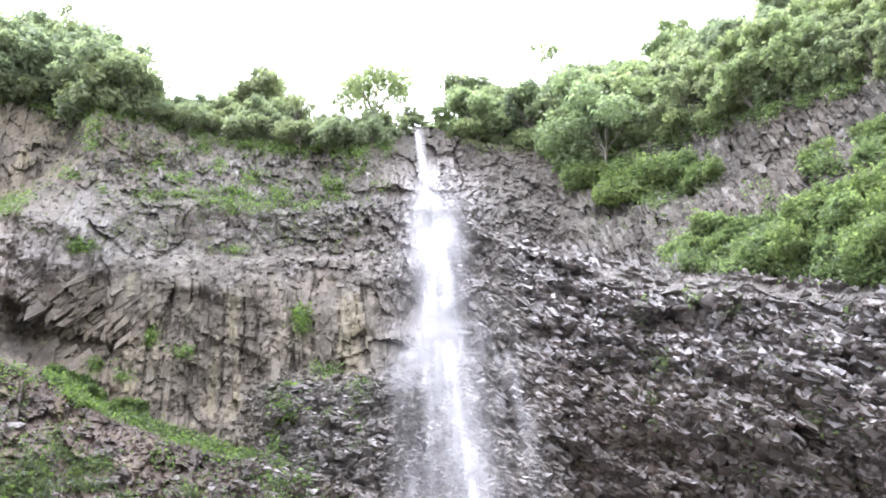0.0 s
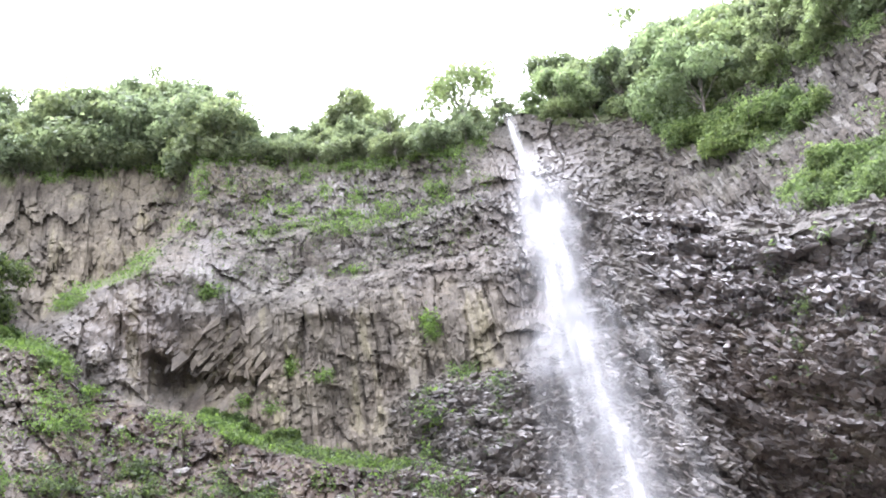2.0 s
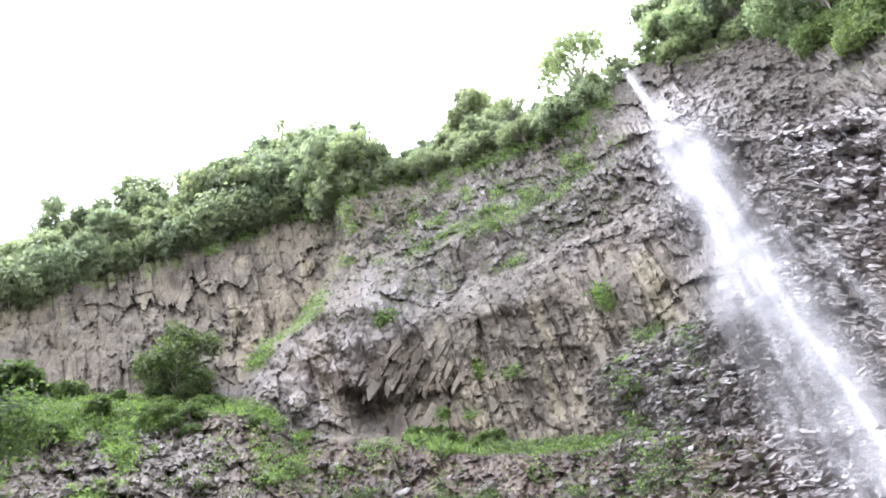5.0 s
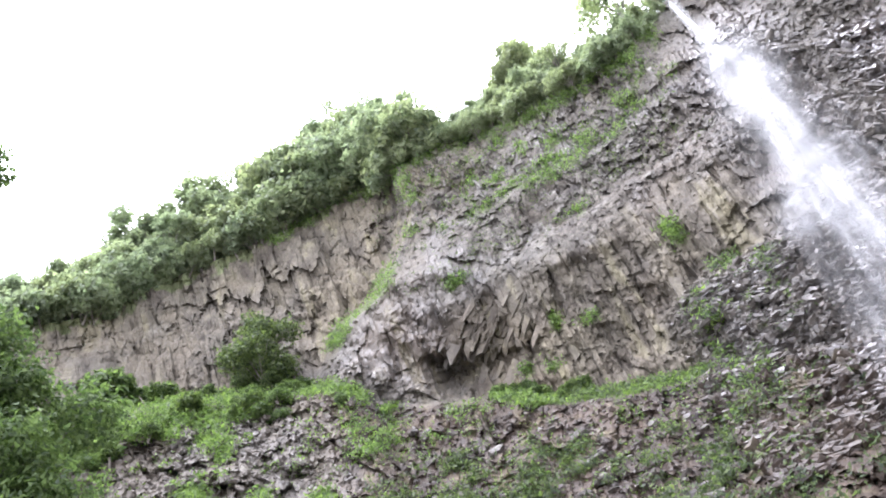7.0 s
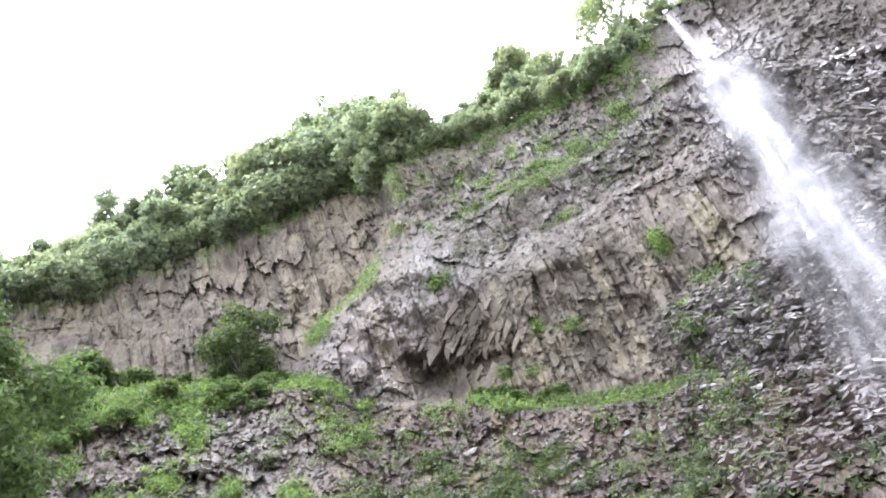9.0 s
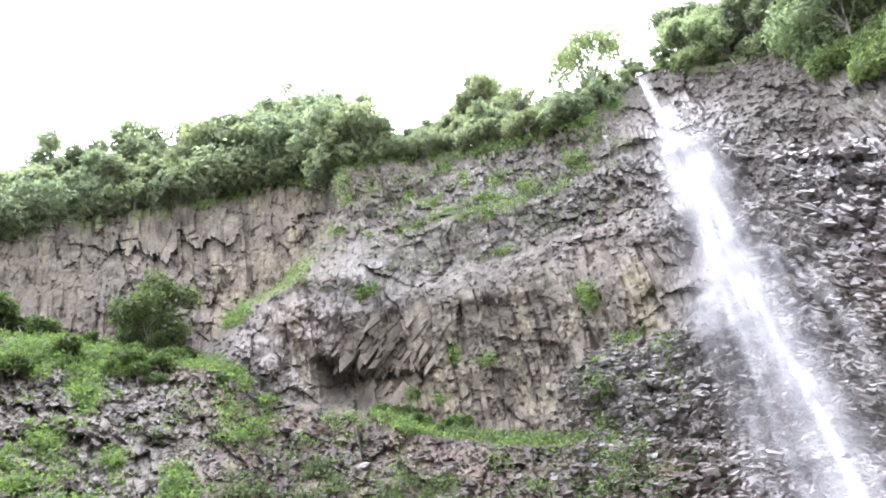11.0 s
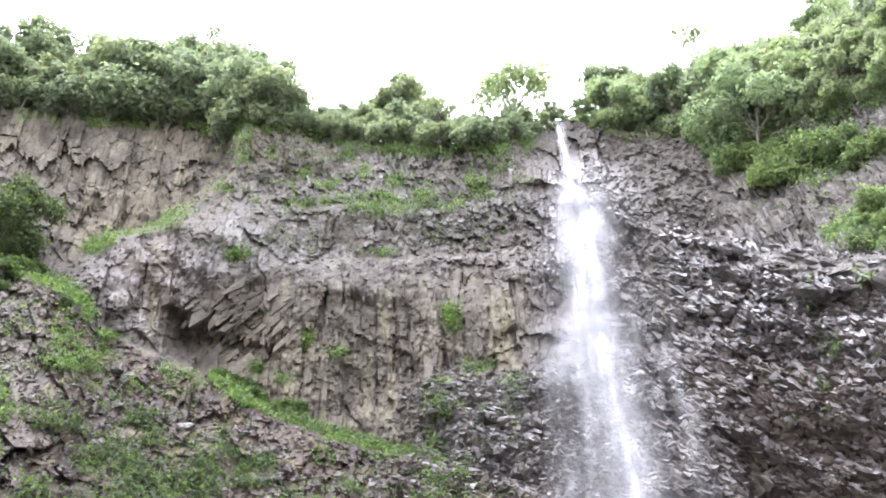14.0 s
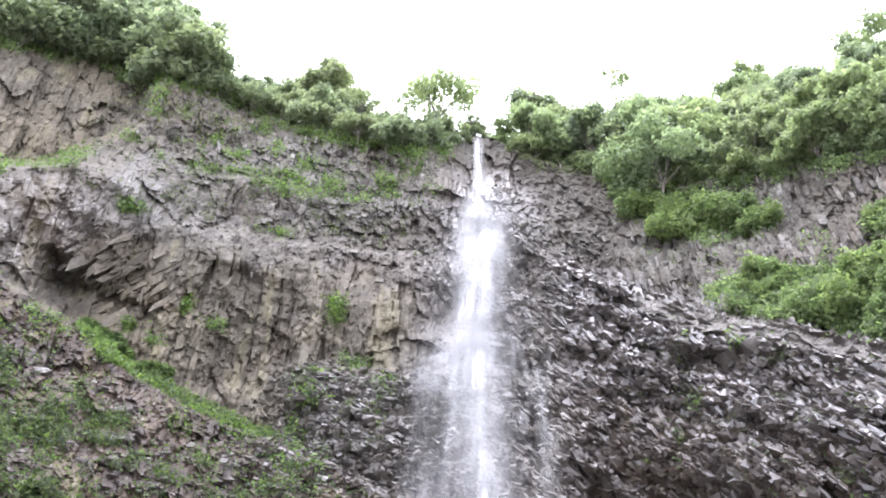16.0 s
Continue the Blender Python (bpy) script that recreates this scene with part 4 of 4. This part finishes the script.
def ribbon(name, mat, knots, offset, cols=9, spacing=0.25, label="", arch=0.0):
    """A sheet of falling water that follows the rock: knots are (el, az, half width in degrees, flow)."""
    els = np.arange(knots[0][0], knots[-1][0], -spacing)
    ks = knots[::-1]
    ee = [k[0] for k in ks]
    az_c, half, flow = (np.interp(els, ee, [k[i] for k in ks]) for i in (1, 2, 3))
    u = np.linspace(0, 1, cols)
    A_ = az_c[:, None] + half[:, None] * (2 * u - 1)
    E_ = els[:, None] - arch * (2 * u - 1)[None, :] ** 2
    r = reach(A_, E_, False)
    # water arcs out over hollows: never steps back faster than it falls
    h = np.tan(np.radians(E_))
    for i in range(1, len(els)):
        r[i] = np.minimum(r[i], r[i - 1] + 0.0)
    r = r - offset - 0.25 * np.sin(u * math.pi)[None, :]
    P = place(A_, E_, r)
    me = mesh_of(name, P.reshape(-1, 3), grid_faces(*A_.shape), mat)
    down = np.repeat((P[0, :, 2][None, :] - P[..., 2])[..., None], 1, 2)[..., 0]
    uvs = np.stack([A_ * 0.9 + len(fall.children) * 3.7, down], -1).reshape(-1, 2)
    float_mask(me, "edge", np.repeat((4 * u * (1 - u))[None, :], len(els), 0))
    layer = me.uv_layers.new(name="UVMap")
    loops = np.empty(len(me.loops), dtype=np.int32)
    me.loops.foreach_get("vertex_index", loops)
    layer.data.foreach_set("uv", uvs[loops].astype(np.float32).ravel())
    float_mask(me, "flow", np.repeat(flow[:, None], cols, 1))
    me.shade_smooth()
    return part(name, me, fall, label)


ribbon("stream", WATER, ((40.78, -.3, .3, .5), (40.4, -.25, .5, 4), (39.5, -.2, .5, 4), (38.3, -.15, .5, 3.6), (37, -.25, .65, 3.2), (36.3, -.35, .95, 3), (35.7, -.4, 1.0, 1.5), (34.5, -.45, .8, .9), (32, -.5, .7, .7), (30, -.4, .7, .6), (28.6, -.2, .9, .5), (27.3, -.2, .9, 0)), .9, label="narrow white upper stream")
ribbon("stream", WATER, ((37.0, .0, .3, .4), (36.2, .4, .7, 1.5), (35.3, 1.1, .95, 2.3), (34.3, 1.0, .75, 2.4), (32.6, .7, .65, 2.0), (31, .65, .6, 1.8), (29.9, .6, .6, 1.8), (28.8, .9, .8, 2.2), (27.8, .6, .95, 2.4), (26.8, .2, .75, 2.1), (25.2, .4, .55, 1.9), (23.2, .75, .5, 1.9), (21, 1.0, .5, 2.1), (18.6, 1.05, .55, 2.1), (10, 1.1, .6, 2), (-2, 1.2, .8, 1.4)), .9, 9, .2, label="bright white main stream")
ribbon("veil", VEIL, ((36.9, .0, .8, .5), (36.0, .4, 2.3, 1.25), (35.0, .5, 2.6, 1.3), (33.4, .3, 2.4, 1.2), (31.5, .1, 2.2, 1.15), (29, .1, 2.1, 1.0), (28, .1, 2.6, .8), (26, .4, 2.6, .45), (22, .9, 2.2, .35), (10, 1, 2.4, .3), (-2, 1, 2.6, .3)), 1.3, 13)
ribbon("veil", VEIL, ((28.4, .4, .6, .4), (27.8, -.8, 2.2, 1.2), (27.3, -2.0, 2.5, 1.1), (26.6, -2.5, 2.2, .6), (25.2, -2.7, 2.0, .15)), .7, 13, .1, label="thin water spreading over the step", arch=.4)
ribbon("stream", WATER, ((29.0, 1.4, .3, .5), (28.75, 2.1, .55, 1.5), (28.2, 2.9, .4, 1.0), (26.8, 3.5, .4, .5), (24.5, 4.0, .5, .2)), .8, 7, .12, label="side stream round a jutting rock")
ribbon("stream", WATER, ((26.9, -.4, .4, .4), (25.5, -.9, .5, 1.2), (23.5, -1.2, .45, .9), (20, -1.5, .5, .6), (10, -1.6, .7, .5), (-2, -1.6, .8, .4)), .8, 7, .2, label="thin side stream below the step")
ribbon("veil", VEIL, ((27.0, 4.2, .4, .2), (25, 4.6, .7, .3), (20.4, 5.0, 1.0, .2), (14, 5.1, 1.1, .1)), .7)
ribbon("veil", VEIL, ((26.4, -3, .8, .2), (23, -3, 1.4, .45), (18, -3.1, 1.6, .35), (5, -3, 1.6, .2)), .7)
ribbon("spray", MIST, ((38.0, .0, 1.2, .4), (36, .4, 3.4, .8), (32, .1, 3.6, .75), (29, -.2, 4.0, .8), (26, -.1, 4.2, .65), (22, .4, 4.0, .65), (17, .7, 4.0, .7), (8, .9, 4.2, .7), (-2, .9, 4.4, .7)), 2.2, 13, label="drifting spray in front of the rock")
rw = random.Random(12)
for i in range(20):
    e0 = rw.choice((37.2, 36.0, 33.5, 28.6, 28.2, 27.8))
    a0 = rw.uniform(-1.2, 1.6) if e0 > 30 else rw.uniform(-0.8, 2.0)
    e1 = e0 - rw.uniform(4, 10)
    w = rw.uniform(0.14, 0.42)
    lean = rw.uniform(-0.9, 0.9) if e0 > 30 else rw.uniform(-1.8, 1.2)
    ribbon("strand", WATER, ((e0, a0, w * .5, .2), (e0 - .7, a0 + lean * .35, w, 1.3), ((e0 + e1) / 2, a0 + lean * .8, w * 1.2, 1.0), (e1, a0 + lean, w * 1.5, .0)), .75 + .3 * rw.random(), 5, .2)
for i in range(34):
    e0 = rw.choice((36.6, 35.9, 35.2, 34.0, 32.6, 31.2, 29.8, 28.4, 27.7, 27.2, 26.0, 24.6, 23.2, 21.6))
    core = line(e0, (20, .9), (24, .5), (27.5, .1), (30, .5), (34.5, .8), (37, -.2))
    a0 = core + rw.gauss(0, 1) * line(e0, (20, .9), (27.5, 1.5), (32, .8), (35.5, 1.1), (37, .3))
    w = rw.uniform(0.2, 0.6)
    drop = rw.uniform(1.0, 2.2)
    ribbon("cascade", WATER, ((e0, a0, w * .7, .0), (e0 - .25, a0, w, .9), (e0 - .5, a0, w * 1.05, 1.2), (e0 - drop * .6, a0 + .05, w * 1.25, .7), (e0 - drop, a0 + .1, w * 1.4, .0)), .95 + .35 * rw.random(), 7, .12, arch=w * rw.uniform(0.5, 0.9))
for a0, e0, e1, w in ((3.0, 36.2, 33.8, .35), (4.2, 29.0, 26.8, .18), (5.0, 28.3, 26.2, .15), (3.4, 30.6, 28.6, .2), (6.3, 27.4, 25.4, .14), (-2.6, 27.0, 24.6, .3), (9.2, 31.4, 30.4, .12), (4.4, 25.6, 22.8, .2)):
    ribbon("trickle", WATER, ((e0, a0, w, .1), ((e0 * 2 + e1) / 3, a0 + .1, w * 1.4, .6), (e1, a0 + .2, w * 2, .05)), .45, 5, .15)

# ---------------------------------------------------------------- broken stone, too fine to count: angular pieces set in the cliff
def hull_points(seed, count, dims):
    bm = bmesh.new()
    rb_ = random.Random(seed)
    corners = [(x, y, z) for x in (-.6, .6) for y in (-.6, .6) for z in (-.6, .6)]
    for c in rb_.sample(corners, count):
        q = Vector(c) * rb_.uniform(0.75, 1.1) + Vector([rb_.uniform(-.28, .28) for _ in range(3)])
        bm.verts.new((q.x * dims[0], q.y * dims[1], q.z * dims[2]))
    hull = bmesh.ops.convex_hull(bm, input=bm.verts)
    bmesh.ops.delete(bm, geom=[g for g in hull["geom_interior"] if isinstance(g, bmesh.types.BMVert)], context="VERTS")
    bmesh.ops.triangulate(bm, faces=bm.faces)
    bm.verts.index_update()
    v = np.array([x.co[:] for x in bm.verts])
    f = np.array([[x.index for x in q.verts] for q in bm.faces])
    bm.free()
    return v, f


PLATES = [hull_points(300 + i, 8 if i < 5 else 6, (1.25, 0.95, 0.42)) for i in range(10)]
SLABS = [hull_points(390 + i, 8 if i < 4 else 6, (1.5, 1.0, 0.42)) for i in range(12)]
CHUNKS = [hull_points(330 + i, 8 if i < 5 else 6, (0.95, 0.85, 0.8)) for i in range(10)]
PRISMS = [hull_points(360 + i, 8, (0.8, 0.75, 3.4)) for i in range(8)]


def turns(ax, ay, az_):
    cx, sx, cy, sy, cz, sz = np.cos(ax), np.sin(ax), np.cos(ay), np.sin(ay), np.cos(az_), np.sin(az_)
    return np.stack([np.stack([cy * cz, sx * sy * cz - cx * sz, cx * sy * cz + sx * sz], -1),
                     np.stack([cy * sz, sx * sy * sz + cx * cz, cx * sy * sz - sx * cz], -1),
                     np.stack([-sy, sx * cy, cx * cy], -1)], -2)


def rubble(name, label, shapes, az0, az1, e0, e1, tries, weight, size, dip, loose, lean, sink=0.1, power=2.6):
    """Pieces strewn over a stretch of the cliff; weight(az, el) thins them, dip tilts them along the wall."""
    a = rng.uniform(az0, az1, tries)
    e = rng.uniform(e0, e1, tries)
    keep = (rng.random(tries) < weight(a, e)) & (e < rim(a) - 0.15)
    a, e = a[keep], e[keep]
    k = len(a)
    sz_ = size[0] + (size[1] - size[0]) * rng.random(k) ** power
    p = place(a, e, reach(a, e) + sz_ * sink)
    rot = turns(lean + rng.normal(size=k) * loose, dip + rng.normal(size=k) * loose * 0.7, -np.radians(a) + rng.normal(size=k) * loose * 1.3)
    scl = sz_[:, None] * (0.7 + 0.6 * rng.random((k, 3)))
    # pieces take the same painted shade at the foot and buttress
    wet_shade_, moss_, pc = wet_and_shade(a, e), green(a, e) * 0.6, rng.random(k) * (1 - 0.2 * zones(a, e)["front"]) * (1 - 0.5 * bump_at(a, e, -29.5, 31.8, 5.0, 3.6))
    tan_shade_ = np.clip(zones(a, e)["rightcols"] * 0.05 + zones(a, e)["cols"] * 0.8 + zones(a, e)["foot"] * 0.4 + zones(a, e)["alcove"] * 0.8 + zones(a, e)["front"] * 0.66 * step(-2, -8, a) * (1 - 0.55 * step(-35, -39, a)) + 0.6 * bump_at(a, e, -30.0, 31.8, 3.6, 2.6), 0, 1)
    vs_, fs_, ms, base = [], [], [[], [], [], []], 0
    pick = rng.integers(0, len(shapes), k)
    for j, (v, f) in enumerate(shapes):
        q = np.nonzero(pick == j)[0]
        if len(q) == 0:
            continue
        w = np.einsum("kij,kvj->kvi", rot[q], v[None] * scl[q][:, None, :]) + p[q][:, None, :]
        vs_.append(w.reshape(-1, 3))
        fs_.append((f[None] + (np.arange(len(q)) * len(v))[:, None, None] + base).reshape(-1, 3))
        base += len(q) * len(v)
        for m_, val in zip(ms, (wet_shade_, moss_, pc, tan_shade_)):
            m_.append(np.repeat(val[q], len(v)))
    me = mesh_of(name, np.vstack(vs_), np.vstack(fs_), ROCK)
    for key, m_ in zip(("wet", "moss", "piece", "tan"), ms):
        float_mask(me, key, np.concatenate(m_))
    ob = part(name, me, cliff, label)
    ob["kind"] = "stuff"


def crumbly(a, e):
    return step(0.40, 0.62, fbm(np.radians(a) * 48 * 0.13, 48 * np.tan(np.radians(e)) * 0.2, 29))


rubble("wet_shards", "dark wet broken basalt plates, shiny on top", SLABS + PLATES[5:8] + CHUNKS[5:8], 0, 36, 14, 37, 64000,
       lambda a, e: step(0, 2, a) * step(shelf(a) + 0.8, shelf(a) - 0.2, e) * (1 - 0.9 * zones(a, e)["slab"]), (0.05, 0.42), 0.74, 0.26, -0.5, 0.35, power=4.0)
rubble("slope_rubble", "grey broken stone on the slope and knob", CHUNKS + PLATES, -56, 3, 14, 33, 46000,
       lambda a, e: np.maximum(zones(a, e)["front"], 0.3 * zones(a, e)["lump"]) * (0.5 + 0.5 * crumbly(a, e)), (0.05, 0.26), 0.05, 0.55, -0.35, 0.25, power=3.4)
rubble("knob_shards", "wet layered plates on the rocky knob", SLABS + PLATES[5:8], -14, 3, 14, 28, 19000,
       lambda a, e: zones(a, e)["lump"], (0.05, 0.32), 0.15, 0.36, -0.5, 0.1, power=3.2)
rubble("wall_rubble", "small angular blocks on the upper wall", CHUNKS, -37, 2.6, 24, 41, 20000,
       lambda a, e: (0.25 + 0.75 * crumbly(a, e)) * (1 - 0.6 * step(rim(a) - 4.2, rim(a) - 3.2, e)) * (1 - zones(a, e)["alcove"]) * (1 - 0.9 * zones(a, e)["cols"]) * (1 - 0.9 * zones(a, e)["seep"]) * (1 - zones(a, e)["front"]), (0.06, 0.26), 0.05, 0.4, -0.25, 0.25)
rubble("bank_rubble", "broken brown stone on the banks", CHUNKS + PLATES, 1, 36, 27, 40.5, 13000,
       lambda a, e: step(shelf(a) - 0.2, shelf(a) + 0.5, e) * (0.75 - 0.62 * zones(a, e)["rightcols"]), (0.07, 0.38), 0.2, 0.4, -0.25, 0.25)
rubble("columns", "upright grey-brown basalt columns", PRISMS, -25, -3.5, 24.5, 31.5, 360,
       lambda a, e: zones(a, e)["cols"] * 0.8, (0.16, 0.5), 0.06, 0.05, -0.2, 1.05)
rubble("columns", "weathered upright columns below the rim", PRISMS, -33, -3, 36.0, 41.2, 2600,
       lambda a, e: 0.8 * step(rim(a) - 4.2, rim(a) - 3.2, e), (0.08, 0.26), 0.05, 0.10, -0.25, 0.5)
rubble("columns", "upright basalt columns of the far bank", PRISMS, 9, 36, 28, 37.2, 3600,
       lambda a, e: zones(a, e)["rightcols"] * 0.9, (0.12, 0.34), -0.12, 0.07, -0.22, 0.4)

rubble("columns", "leaning dark basalt blades over the hollow", PRISMS, -27.5, -19.5, 26.6, 31.6, 330,
       lambda a, e: bump_at(a, e, -23.8 + (e - 29) * 0.5, 29.2, 3.0, 1.9), (0.2, 0.5), 0.75, 0.07, -0.1, 0.4)
rubble("drip_columns", "hanging fluted stone in the alcove", PRISMS, -50, -26, 32.0, 40.4, 2300,
       lambda a, e: zones(a, e)["alcove"] * 0.9, (0.08, 0.26), 0.0, 0.05, -0.1, 0.75)

# ---------------------------------------------------------------- loose and jutting blocks, parts of the cliff
block_meshes = []
for i in range(10):
    bm = bmesh.new()
    rb = random.Random(200 + i)
    for _ in range(13):
        q = Vector((rb.gauss(0, 1), rb.gauss(0, 1), rb.gauss(0, 1))).normalized()
        q = Vector((max(-.72, min(.72, q.x)), max(-.72, min(.72, q.y)), max(-.6, min(.6, q.z))))
        bm.verts.new((q.x * 1.0, q.y * 0.75, q.z * 0.5))
    hull = bmesh.ops.convex_hull(bm, input=bm.verts)
    bmesh.ops.delete(bm, geom=[g for g in hull["geom_interior"] if isinstance(g, bmesh.types.BMVert)], context="VERTS")
    me = bpy.data.meshes.new("rock")
    bm.to_mesh(me)
    bm.free()
    me.materials.append(BLOCK)
    block_meshes.append(me)
rb = random.Random(77)
placed = 0
while placed < 290:
    zone = rb.random()
    if zone < 0.5:
        az = rb.uniform(3, 35)
        el = shelf(az) - abs(rb.gauss(0, 3.5)) + 0.2
        lean, wetv = 0.42, 1.0
    elif zone < 0.75:
        az = rb.uniform(-13, 2)
        el = rb.uniform(17, 26)
        lean, wetv = 0.1, 0.8
    else:
        az = rb.uniform(-32, -8)
        el = ledge(az) - rb.uniform(0.3, 7)
        lean, wetv = -0.1, 0.35
    if el < 13:
        continue
    s = rb.uniform(0.2, 0.6)
    if placed < 9:
        az, el = ((0.9, 33.3), (2.0, 31.4), (2.4, 29.7), (1.7, 28.1), (2.9, 27.3), (-1.7, 25.7), (2.1, 24.9), (-0.9, 22.5), (3.0, 35.2))[placed]
        s = rb.uniform(0.6, 0.95)
    p = on_cliff(az, el, 0.05 * s + (0.25 if placed < 9 else 0))
    ob = part("rock", rb.choice(block_meshes), cliff)
    ob.matrix_basis = Matrix.Translation(p) @ Euler((rb.uniform(-.5, .3), lean + rb.uniform(-.3, .3), -radians(az) + rb.uniform(-.5, .5))).to_matrix().to_4x4() @ Matrix.Diagonal((s * rb.uniform(.8, 1.6), s, s * rb.uniform(.6, 1.1), 1))
    ob.color = (1, 1, 1, wetv)
    placed += 1
